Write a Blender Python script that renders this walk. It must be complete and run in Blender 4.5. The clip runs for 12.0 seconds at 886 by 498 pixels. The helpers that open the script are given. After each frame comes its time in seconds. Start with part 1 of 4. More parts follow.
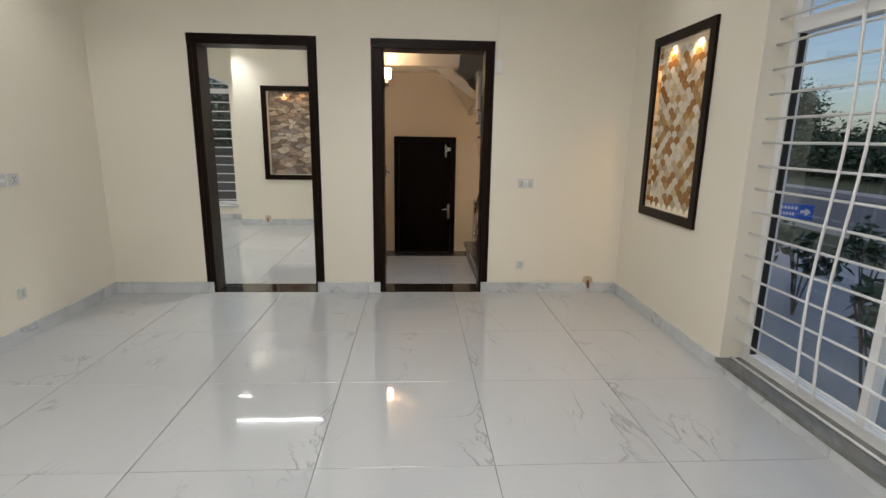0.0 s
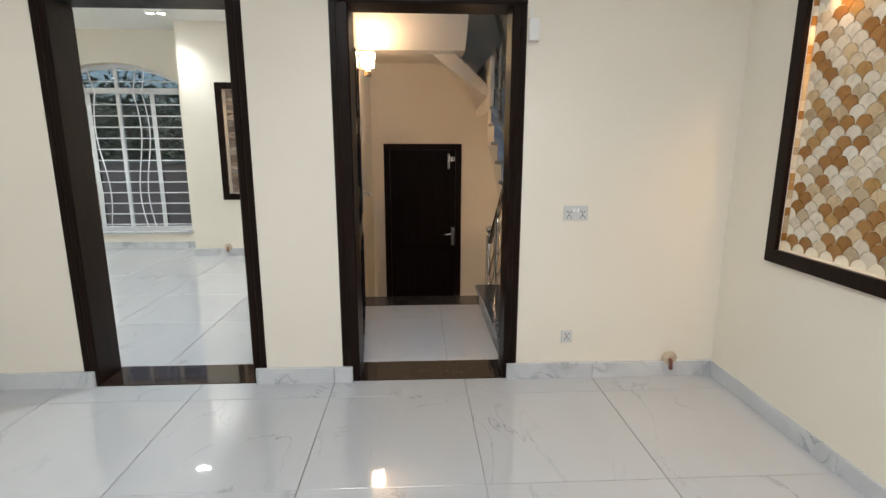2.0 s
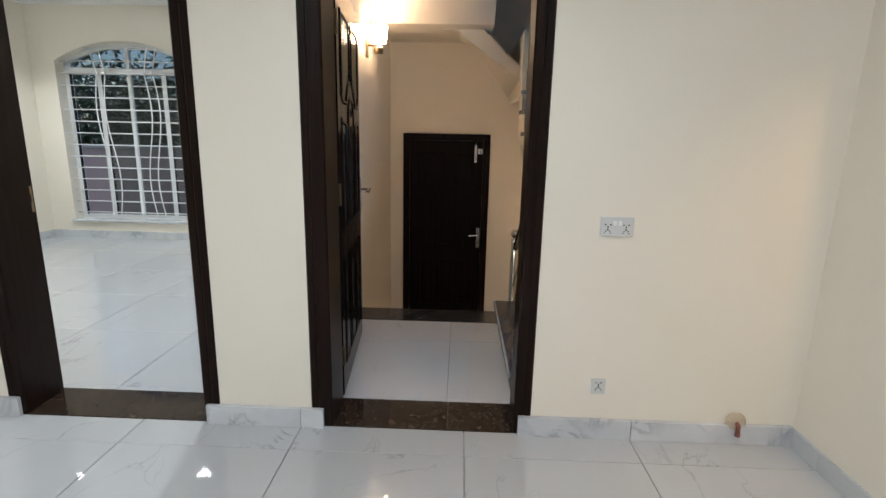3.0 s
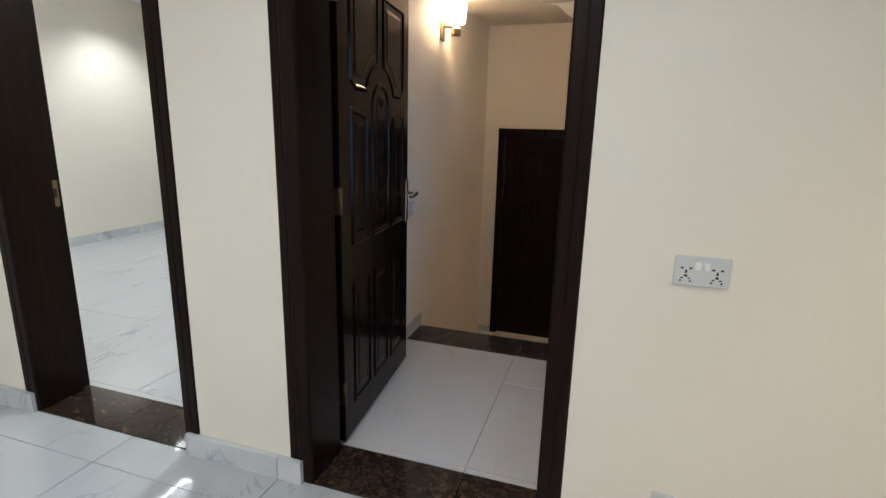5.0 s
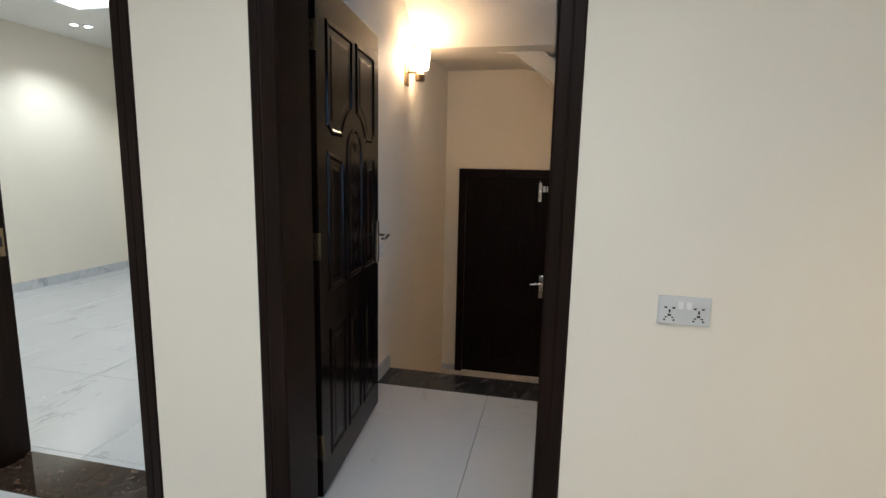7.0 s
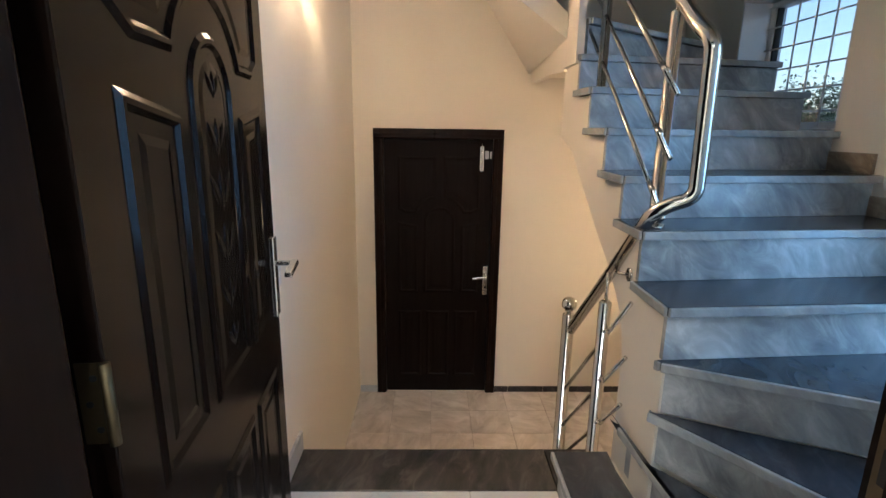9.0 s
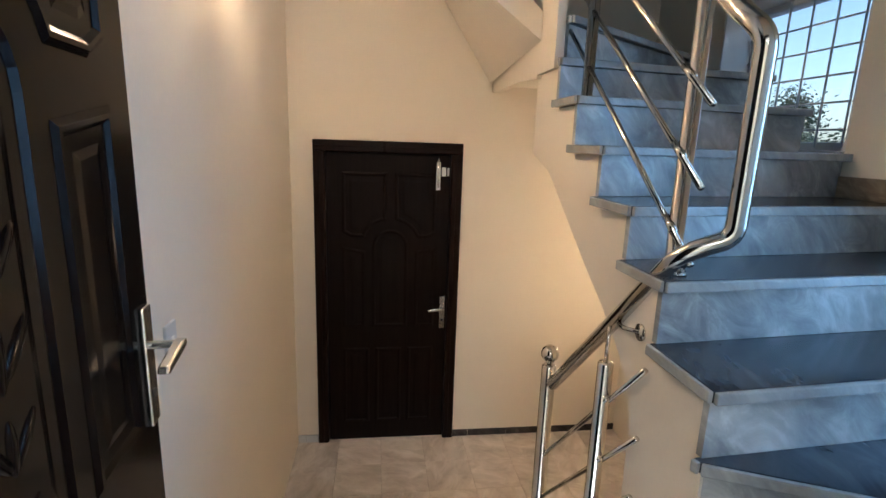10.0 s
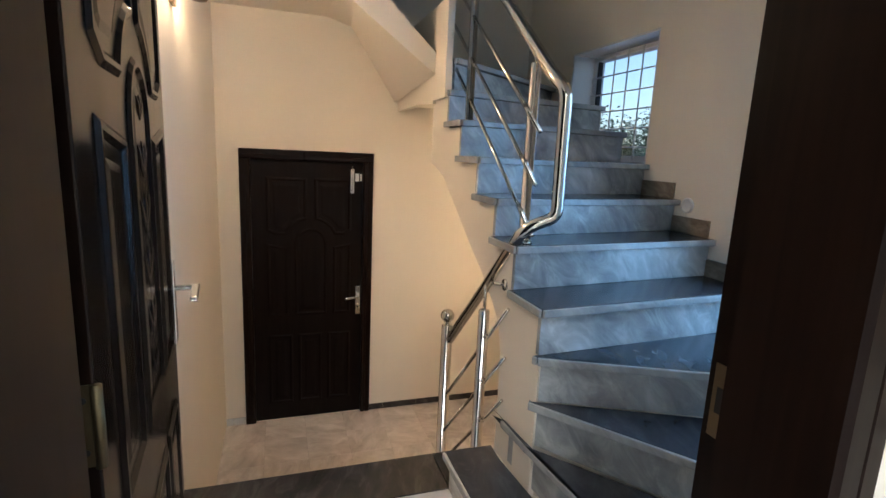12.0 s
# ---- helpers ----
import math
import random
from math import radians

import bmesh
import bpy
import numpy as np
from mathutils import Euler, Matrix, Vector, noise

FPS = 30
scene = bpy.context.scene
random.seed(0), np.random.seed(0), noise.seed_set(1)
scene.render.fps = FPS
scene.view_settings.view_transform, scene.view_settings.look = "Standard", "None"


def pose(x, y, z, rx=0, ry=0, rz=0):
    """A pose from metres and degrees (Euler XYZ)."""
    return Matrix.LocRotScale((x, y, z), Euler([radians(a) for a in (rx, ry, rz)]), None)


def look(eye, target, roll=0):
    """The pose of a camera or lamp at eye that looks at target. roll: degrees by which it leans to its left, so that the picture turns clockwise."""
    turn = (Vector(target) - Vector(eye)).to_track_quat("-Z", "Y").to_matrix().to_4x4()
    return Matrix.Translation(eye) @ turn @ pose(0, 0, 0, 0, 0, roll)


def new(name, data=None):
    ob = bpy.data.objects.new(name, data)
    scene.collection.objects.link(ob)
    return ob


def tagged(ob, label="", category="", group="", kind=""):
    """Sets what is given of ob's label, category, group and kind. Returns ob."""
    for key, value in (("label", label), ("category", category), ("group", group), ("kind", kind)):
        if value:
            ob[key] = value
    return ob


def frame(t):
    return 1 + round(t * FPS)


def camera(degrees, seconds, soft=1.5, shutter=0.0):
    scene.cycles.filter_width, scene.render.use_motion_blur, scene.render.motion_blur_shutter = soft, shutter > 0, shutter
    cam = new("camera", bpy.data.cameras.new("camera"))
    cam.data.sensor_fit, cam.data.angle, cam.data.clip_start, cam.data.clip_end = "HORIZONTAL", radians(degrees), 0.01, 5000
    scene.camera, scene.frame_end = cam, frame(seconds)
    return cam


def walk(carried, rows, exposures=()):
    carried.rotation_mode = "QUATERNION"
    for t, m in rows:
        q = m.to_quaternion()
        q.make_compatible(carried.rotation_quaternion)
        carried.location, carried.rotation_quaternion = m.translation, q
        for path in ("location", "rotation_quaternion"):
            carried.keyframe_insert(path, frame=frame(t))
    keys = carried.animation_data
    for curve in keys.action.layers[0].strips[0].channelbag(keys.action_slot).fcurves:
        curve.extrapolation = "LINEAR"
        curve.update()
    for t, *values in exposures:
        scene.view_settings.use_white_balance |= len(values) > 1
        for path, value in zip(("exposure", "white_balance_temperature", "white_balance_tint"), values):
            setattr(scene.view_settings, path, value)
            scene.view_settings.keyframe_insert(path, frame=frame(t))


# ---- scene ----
cam = camera(83.0, 12.0)
PATH = [
    (0, (0.441, -4.37, 1.429), (0.55, -2.42, 0.998), 0.9),
    (0.5, (0.454, -3.953, 1.398), (0.566, -2.004, 0.962), 0.8),
    (1, (0.48, -3.485, 1.43), (0.608, -1.54, 0.982), 0.8),
    (1.5, (0.434, -3.07, 1.421), (0.558, -1.121, 0.987), 0.3),
    (2, (0.518, -2.692, 1.422), (0.617, -0.735, 1.02), 0.1),
    (2.5, (0.642, -2.341, 1.43), (0.688, -0.384, 1.02), 0.6),
    (3, (0.749, -2.014, 1.407), (0.688, -0.062, 0.973), 1.2),
    (3.2, (0.83, -1.904, 1.406), (0.696, 0.043, 0.966), 1.1),
    (4.8, (1.123, -1.334, 1.412), (0.563, 0.528, 0.947), 1.5),
    (5, (1.17, -1.322, 1.405), (0.574, 0.532, 0.949), 1.4),
    (5.5, (1.237, -1.392, 1.436), (0.621, 0.473, 1.058), 1.2),
    (6, (1.193, -1.528, 1.486), (0.642, 0.371, 1.184), 1.5),
    (6.5, (1.16, -1.535, 1.472), (0.674, 0.384, 1.19), 1.3),
    (7, (1.057, -1.35, 1.433), (0.635, 0.58, 1.121), 1.2),
    (7.2, (1.0, -1.222, 1.438), (0.618, 0.713, 1.105), 1.2),
    (8.8, (0.546, -0.218, 1.456), (0.542, 1.727, 0.99), 0.7),
    (9, (0.544, -0.084, 1.453), (0.587, 1.86, 0.986), 0.8),
    (9.5, (0.494, 0.222, 1.448), (0.669, 2.162, 0.997), 1.2),
    (10, (0.516, 0.398, 1.46), (0.773, 2.337, 1.042), 1.9),
    (10.5, (0.52, 0.42, 1.458), (0.862, 2.353, 1.072), 2.2),
    (11, (0.403, 0.218, 1.461), (0.86, 2.133, 1.106), 2.7),
    (11.5, (0.381, 0.018, 1.467), (0.928, 1.908, 1.109), 2.8),
    (12, (0.365, -0.191, 1.467), (0.986, 1.673, 1.098), 2.6),
]
EXPOSURES = [(0, -0.34, 6500, 11), (0.5, -0.22, 6450, 11), (1.5, 0.07, 6250, 11), (2.0, 0.1, 6150, 11), (2.5, 0.05, 6050, 11), (3.2, -0.06, 5950, 10), (5, -0.1, 5950, 9), (7.2, -0.1, 5950, 9),
             (8.8, 0.84, 5780, 9), (12, 0.84, 5780, 9)]
MAIN_WATTS, COOL_MAIN, MAIN_SPOTS = 88, (0.985, 0.965, 0.92), 16
SPOT_WATTS, NICHE_WATTS, LED_STRENGTH = 106, 16, 22
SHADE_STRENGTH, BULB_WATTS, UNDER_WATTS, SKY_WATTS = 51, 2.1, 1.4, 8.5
walk(cam, [(t, look(e, g, r)) for t, e, g, r in PATH], EXPOSURES)

# ---- world and daylight ----
world = bpy.data.worlds.new("sky")
scene.world = world
world.use_nodes = True
wn = world.node_tree.nodes
sky = wn.new("ShaderNodeTexSky")
sky.sky_type = "NISHITA"
sky.sun_disc = False
sky.sun_elevation = radians(52)
sky.sun_rotation = radians(250)
sky.dust_density, sky.ozone_density = 1.6, 1.8
wn["Background"].inputs["Strength"].default_value = 0.14
world.node_tree.links.new(sky.outputs["Color"], wn["Background"].inputs["Color"])

sun = new("sun", bpy.data.lights.new("sun", "SUN"))
sun.data.energy, sun.data.angle, sun.data.color = 0.5, radians(20), (1.0, 0.93, 0.85)
sun.matrix_world = look((0, 0, 30), (9, -4, 17.4))


def lamp(name, kind, place, target, watts, color, size=0.1, angle=90, blend=0.6):
    data = bpy.data.lights.new(name, kind)
    data.energy, data.color = watts, color
    if kind == "AREA":
        data.shape, data.size = "DISK", size
    else:
        data.shadow_soft_size = size
    if kind == "SPOT":
        data.spot_size, data.spot_blend = radians(angle), blend
    ob = new(name, data)
    ob.matrix_world = look(place, target)
    return ob


COOL = (0.97, 0.99, 0.93)
WARM = (1.0, 0.60, 0.32)
AMBER = (1.0, 0.60, 0.26)

# ---- materials ----


def nodes_of(name):
    m = bpy.data.materials.new(name)
    m.use_nodes = True
    t = m.node_tree
    return m, t, t.nodes["Principled BSDF"]


def put(t, kind, **values):
    n = t.nodes.new(kind)
    for k, v in values.items():
        n.inputs[k.replace("_", " ")].default_value = v
    return n


def coords(t, scale=(1, 1, 1), shuffle=0.0):
    """Local metres, moved about at random from object to object."""
    c = t.nodes.new("ShaderNodeTexCoord")
    m = t.nodes.new("ShaderNodeMapping")
    m.inputs["Scale"].default_value = scale
    t.links.new(c.outputs["Object"], m.inputs["Vector"])
    if shuffle:
        info = t.nodes.new("ShaderNodeObjectInfo")
        mul = t.nodes.new("ShaderNodeVectorMath")
        mul.operation = "MULTIPLY"
        mul.inputs[1].default_value = (shuffle, shuffle * 0.61, shuffle * 0.37)
        t.links.new(info.outputs["Random"], mul.inputs[0])
        t.links.new(mul.outputs["Vector"], m.inputs["Location"])
    return m.outputs["Vector"]


def ramp(t, source, stops):
    r = t.nodes.new("ShaderNodeValToRGB")
    while len(r.color_ramp.elements) < len(stops):
        r.color_ramp.elements.new(0.5)
    for e, (p, c) in zip(r.color_ramp.elements, stops):
        e.position, e.color = p, (*c, 1)
    t.links.new(source, r.inputs["Fac"])
    return r.outputs["Color"]


def blend_color(t, fac, a, b, mode="MIX"):
    m = t.nodes.new("ShaderNodeMix")
    m.data_type, m.blend_type = "RGBA", mode
    for i, v in ((0, fac), (6, a), (7, b)):
        if isinstance(v, (int, float)):
            m.inputs[i].default_value = v
        elif isinstance(v, tuple):
            m.inputs[i].default_value = (*v, 1)
        else:
            t.links.new(v, m.inputs[i])
    return m.outputs[2]


def bump(t, bsdf, height, strength, distance=0.01):
    b = t.nodes.new("ShaderNodeBump")
    b.inputs["Strength"].default_value, b.inputs["Distance"].default_value = strength, distance
    t.links.new(height, b.inputs["Height"])
    t.links.new(b.outputs["Normal"], bsdf.inputs["Normal"])


def plain(name, color, rough=0.5, metal=0.0, vary=0.08, grain=40.0, relief=0.05, coat=0.0, shuffle=0.0):
    """Paint, plastic, metal and the like: two scales of variation and a fine relief."""
    m, t, b = nodes_of(name)
    v = coords(t, shuffle=shuffle)
    big = put(t, "ShaderNodeTexNoise", Scale=1.7, Detail=4.0)
    fine = put(t, "ShaderNodeTexNoise", Scale=grain, Detail=5.0)
    t.links.new(v, big.inputs["Vector"])
    t.links.new(v, fine.inputs["Vector"])
    dark, light = tuple(c * (1 - vary) for c in color), tuple(min(1, c * (1 + vary)) for c in color)
    a = ramp(t, big.outputs["Fac"], [(0.3, dark), (0.7, light)])
    c = ramp(t, fine.outputs["Fac"], [(0.3, dark), (0.7, light)])
    t.links.new(blend_color(t, 0.4, a, c), b.inputs["Base Color"])
    r = t.nodes.new("ShaderNodeMapRange")
    r.inputs["To Min"].default_value, r.inputs["To Max"].default_value = rough * 0.85, min(1, rough * 1.15)
    t.links.new(big.outputs["Fac"], r.inputs["Value"])
    t.links.new(r.outputs["Result"], b.inputs["Roughness"])
    b.inputs["Metallic"].default_value, b.inputs["Coat Weight"].default_value = metal, coat
    b.inputs["Coat Roughness"].default_value = 0.06
    if relief:
        bump(t, b, fine.outputs["Fac"], relief, 0.004)
    return m


def marble(name, base, vein, cloud, rough, scale=1.0, width=0.035, shuffle=9.0, turn=0.5, stretch=1.0):
    """Polished stone: clouds, and thin veins where a twisted noise crosses its middle."""
    m, t, b = nodes_of(name)
    v = coords(t, (scale, scale * stretch, scale), shuffle)
    t.nodes["Mapping"].inputs["Rotation"].default_value = (0.3, 0.2, turn)
    clouds = put(t, "ShaderNodeTexNoise", Scale=2.2, Detail=6.0, Distortion=0.8)
    veins = put(t, "ShaderNodeTexNoise", Scale=1.5, Detail=7.0, Roughness=0.55, Distortion=1.4)
    gate = put(t, "ShaderNodeTexNoise", Scale=2.6, Detail=2.0)
    for n in (clouds, veins, gate):
        t.links.new(v, n.inputs["Vector"])
    body = ramp(t, clouds.outputs["Fac"], [(0.35, cloud), (0.65, base)])
    line = ramp(t, veins.outputs["Fac"], [(0.5 - width, (0, 0, 0)), (0.5, (1, 1, 1)), (0.5 + width * 0.4, (0, 0, 0))])
    some = ramp(t, gate.outputs["Fac"], [(0.48, (0, 0, 0)), (0.64, (1, 1, 1))])
    t.links.new(blend_color(t, blend_color(t, 1.0, line, some, "MULTIPLY"), body, vein), b.inputs["Base Color"])
    r = t.nodes.new("ShaderNodeMapRange")
    r.inputs["To Min"].default_value, r.inputs["To Max"].default_value = rough * 0.8, rough * 1.3
    t.links.new(clouds.outputs["Fac"], r.inputs["Value"])
    t.links.new(r.outputs["Result"], b.inputs["Roughness"])
    b.inputs["Specular IOR Level"].default_value = 1.0
    return m


def banded(name, base, dark, light, rough, scale=3.0, shuffle=7.0, stretch=3.6):
    """Grey marble with slanting streaks, soft and hair-thin."""
    m, t, b = nodes_of(name)
    v = coords(t, (1 / scale, 1 / scale, 1 / (scale * stretch)), shuffle)
    t.nodes["Mapping"].vector_type = "TEXTURE"
    t.nodes["Mapping"].inputs["Rotation"].default_value = (0.55, 0.75, 0.4)
    soft = put(t, "ShaderNodeTexNoise", Scale=1.0, Detail=5.0, Roughness=0.55, Distortion=0.5)
    thin = put(t, "ShaderNodeTexNoise", Scale=2.6, Detail=9.0, Roughness=0.65, Distortion=0.9)
    for n in (soft, thin):
        t.links.new(v, n.inputs["Vector"])
    a = ramp(t, soft.outputs["Fac"], [(0.32, dark), (0.5, base), (0.68, light)])
    c = ramp(t, thin.outputs["Fac"], [(0.35, dark), (0.52, base), (0.66, light)])
    t.links.new(blend_color(t, 0.5, a, c), b.inputs["Base Color"])
    r = t.nodes.new("ShaderNodeMapRange")
    r.inputs["To Min"].default_value, r.inputs["To Max"].default_value = rough * 0.7, rough * 1.4
    t.links.new(soft.outputs["Fac"], r.inputs["Value"])
    t.links.new(r.outputs["Result"], b.inputs["Roughness"])
    bump(t, b, thin.outputs["Fac"], 0.03, 0.002)
    return m


def speckled(name, base, spot, pale, rough):
    """Dark brown marble with tan flecks and hair veins."""
    m, t, b = nodes_of(name)
    v = coords(t, (1, 1, 1), 5.0)
    n = put(t, "ShaderNodeTexNoise", Scale=34.0, Detail=6.0, Distortion=1.2)
    k = put(t, "ShaderNodeTexVoronoi", Scale=17.0)
    k.feature = "DISTANCE_TO_EDGE"
    t.links.new(v, n.inputs["Vector"])
    t.links.new(v, k.inputs["Vector"])
    a = ramp(t, n.outputs["Fac"], [(0.42, base), (0.58, spot), (0.72, pale)])
    e = ramp(t, k.outputs["Distance"], [(0.0, (1, 1, 1)), (0.03, (0, 0, 0))])
    t.links.new(blend_color(t, blend_color(t, 0.45, (0, 0, 0), e), a, spot), b.inputs["Base Color"])
    b.inputs["Roughness"].default_value = rough
    return m


def wood(name, dark, light, rough, shine):
    """Dark stained and lacquered timber, grain along z."""
    m, t, b = nodes_of(name)
    v = coords(t, (22, 22, 1.3), 3.0)
    n = put(t, "ShaderNodeTexNoise", Scale=2.0, Detail=8.0, Distortion=0.6)
    w = put(t, "ShaderNodeTexNoise", Scale=0.4, Detail=3.0)
    t.links.new(v, n.inputs["Vector"])
    t.links.new(v, w.inputs["Vector"])
    t.links.new(ramp(t, n.outputs["Fac"], [(0.35, dark), (0.7, light)]), b.inputs["Base Color"])
    r = t.nodes.new("ShaderNodeMapRange")
    r.inputs["To Min"].default_value, r.inputs["To Max"].default_value = rough * 0.7, rough * 1.4
    t.links.new(w.outputs["Fac"], r.inputs["Value"])
    t.links.new(r.outputs["Result"], b.inputs["Roughness"])
    b.inputs["Specular IOR Level"].default_value = shine
    bump(t, b, n.outputs["Fac"], 0.05, 0.001)
    return m


def picked(name, colors, rough, grain=9.0, veined=0.35):
    """Pieces in several colours, one for each by chance, with a stone's own clouding."""
    m, t, b = nodes_of(name)
    info = t.nodes.new("ShaderNodeObjectInfo")
    r = t.nodes.new("ShaderNodeValToRGB")
    r.color_ramp.interpolation = "CONSTANT"
    while len(r.color_ramp.elements) < len(colors):
        r.color_ramp.elements.new(0.5)
    for i, (e, c) in enumerate(zip(r.color_ramp.elements, colors)):
        e.position, e.color = i / len(colors), (*c, 1)
    t.links.new(info.outputs["Random"], r.inputs["Fac"])
    v = coords(t, (1, 1, 1), 13.0)
    n = put(t, "ShaderNodeTexNoise", Scale=grain, Detail=7.0, Distortion=1.5)
    t.links.new(v, n.inputs["Vector"])
    shade = ramp(t, n.outputs["Fac"], [(0.3, (0.55, 0.5, 0.45)), (0.5, (0.95, 0.93, 0.9)), (0.7, (1, 1, 1))])
    t.links.new(blend_color(t, veined, r.outputs["Color"], shade, "MULTIPLY"), b.inputs["Base Color"])
    b.inputs["Roughness"].default_value = rough
    bump(t, b, n.outputs["Fac"], 0.15, 0.004)
    return m


def glowing(name, color, strength):
    m, t, b = nodes_of(name)
    b.inputs["Base Color"].default_value = (0.8, 0.8, 0.8, 1)
    b.inputs["Emission Color"].default_value = (*color, 1)
    b.inputs["Emission Strength"].default_value = strength
    return m


def clear(name, tint, rough=0.0):
    m, t, b = nodes_of(name)
    b.inputs["Base Color"].default_value = (*tint, 1)
    b.inputs["Transmission Weight"].default_value = 1.0
    b.inputs["Roughness"].default_value = rough
    b.inputs["IOR"].default_value = 1.45
    return m


CREAM = plain("cream_paint", (0.79, 0.742, 0.645), 0.6, vary=0.02, grain=90, relief=0.03)
WHITE_CEILING = plain("ceiling_paint", (0.82, 0.82, 0.80), 0.7, vary=0.02, grain=90, relief=0.02)
STAIR_CREAM = plain("stair_paint", (0.77, 0.71, 0.61), 0.6, vary=0.03, grain=80, relief=0.04)
TILE = marble("porcelain_tile", (0.49, 0.505, 0.525), (0.31, 0.32, 0.34), (0.47, 0.485, 0.505), 0.035, 1.15, 0.012, turn=0.7, stretch=0.45)
# whiter, pinker tile, lightened further to stand in for light on this floor
HALL_TILE = marble("hall_tile", (0.66, 0.65, 0.655), (0.47, 0.46, 0.47), (0.63, 0.62, 0.63), 0.05, 1.15, 0.010, turn=0.7, stretch=0.45)
GROUT = plain("grout", (0.30, 0.30, 0.30), 0.8, vary=0.15)
SKIRT = marble("skirting_marble", (0.62, 0.64, 0.66), (0.36, 0.38, 0.42), (0.52, 0.54, 0.57), 0.15, 1.6, 0.05)
BROWN_MARBLE = speckled("brown_marble", (0.020, 0.013, 0.010), (0.042, 0.027, 0.019), (0.10, 0.07, 0.05), 0.06)
BLACK_MARBLE = banded("dark_granite", (0.045, 0.042, 0.042), (0.020, 0.019, 0.020), (0.11, 0.10, 0.10), 0.12, 2.0)
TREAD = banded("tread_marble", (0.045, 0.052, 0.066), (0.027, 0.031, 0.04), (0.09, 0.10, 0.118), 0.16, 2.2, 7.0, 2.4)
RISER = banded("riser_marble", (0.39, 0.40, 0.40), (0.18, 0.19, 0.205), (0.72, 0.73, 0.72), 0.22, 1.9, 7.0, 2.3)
NOSING = banded("nosing_marble", (0.36, 0.37, 0.37), (0.25, 0.26, 0.27), (0.48, 0.49, 0.49), 0.2, 2.0)
LOWER_TILE = banded("lower_marble", (0.60, 0.555, 0.52), (0.40, 0.365, 0.335), (0.78, 0.74, 0.70), 0.2, 2.2, 7.0, 2.6)
WOOD = wood("dark_wood", (0.0075, 0.0036, 0.0024), (0.0135, 0.0063, 0.0042), 0.3, 0.12)
DULL_WOOD = wood("dull_dark_wood", (0.0055, 0.003, 0.0024), (0.0095, 0.0055, 0.0042), 0.42, 0.09)
GLOSSY_WOOD = wood("lacquered_wood", (0.006, 0.0035, 0.0026), (0.0095, 0.0055, 0.004), 0.17, 0.12)
STEEL = plain("stainless_steel", (0.66, 0.64, 0.60), 0.11, 1.0, vary=0.04, grain=300, relief=0.0)
CHROME = plain("brushed_chrome", (0.66, 0.65, 0.62), 0.22, 1.0, vary=0.05, grain=200, relief=0.0)
BRASS = plain("brass", (0.27, 0.20, 0.12), 0.42, 1.0, vary=0.1, grain=150, relief=0.02)
HINGE = plain("aged_bronze", (0.13, 0.10, 0.055), 0.5, 1.0, vary=0.15, grain=150, relief=0.02)
WHITE_METAL = plain("white_powder_coat", (0.78, 0.79, 0.80), 0.35, vary=0.03, grain=60, relief=0.0)
WHITE_PLASTIC = plain("white_plastic", (0.80, 0.80, 0.79), 0.3, vary=0.02, grain=60, relief=0.0)
BLACK = plain("black_rubber", (0.015, 0.015, 0.015), 0.6, vary=0.1)
PLATE = plain("grey_white_plastic", (0.60, 0.61, 0.61), 0.3, vary=0.03, grain=60, relief=0.0)
GLASS = clear("window_glass", (0.93, 0.96, 0.96))
DARK_GLASS = clear("tinted_glass", (0.42, 0.46, 0.46))
LED = glowing("led_strip", (0.97, 0.98, 1.0), 12.0)
LED_NEXT = glowing("bright_led_strip", (0.95, 0.98, 1.0), LED_STRENGTH)
SPOT_GLOW = glowing("spot_lens", (1.0, 0.97, 0.9), 40.0)
WARM_SPOT_GLOW = glowing("warm_spot_lens", (1.0, 0.8, 0.5), 25.0)
SCALES = picked("onyx_scales", [(0.68, 0.58, 0.42), (0.30, 0.14, 0.03), (0.74, 0.68, 0.57), (0.44, 0.26, 0.09), (0.76, 0.71, 0.62), (0.34, 0.165, 0.045),
                                (0.60, 0.46, 0.28), (0.48, 0.38, 0.25), (0.74, 0.67, 0.55), (0.36, 0.18, 0.05), (0.70, 0.62, 0.50)], 0.2, 14.0, 0.55)
STONES = picked("ledge_stones", [(0.40, 0.31, 0.24), (0.26, 0.19, 0.15), (0.54, 0.46, 0.38), (0.33, 0.29, 0.26), (0.62, 0.55, 0.46), (0.21, 0.165, 0.15), (0.46, 0.36, 0.29)], 0.75, 16.0, 0.75)

# ---- mesh helpers ----


def thing(name, label, category, group="", place=(0, 0, 0), turn=0.0, kind=""):
    ob = new(name)
    ob.empty_display_size = 0.1
    ob.matrix_basis = pose(*place, 0, 0, turn)
    return tagged(ob, label, category, group, kind)


def mesh_of(name, bm, material):
    me = bpy.data.meshes.new(name)
    bmesh.ops.recalc_face_normals(bm, faces=bm.faces)
    bm.to_mesh(me)
    bm.free()
    me.materials.append(material)
    return me


def part(name, bm, material, parent=None, label="", smooth=False):
    me = mesh_of(name, bm, material)
    if smooth:
        me.shade_smooth()
    ob = new(name, me)
    if parent is not None:
        ob.parent = parent
    return tagged(ob, label)


def box(x0, x1, y0, y1, z0, z1, bevel=0.0, bm=None):
    own = bmesh.new()
    bmesh.ops.create_cube(own, size=1, matrix=Matrix.Translation(((x0 + x1) / 2, (y0 + y1) / 2, (z0 + z1) / 2)) @ Matrix.Diagonal((x1 - x0, y1 - y0, z1 - z0, 1)))
    if bevel:
        bmesh.ops.bevel(own, geom=own.edges[:], offset=bevel, segments=2, affect="EDGES", profile=0.6)
    if bm is None:
        return own
    merge(bm, own)
    return bm


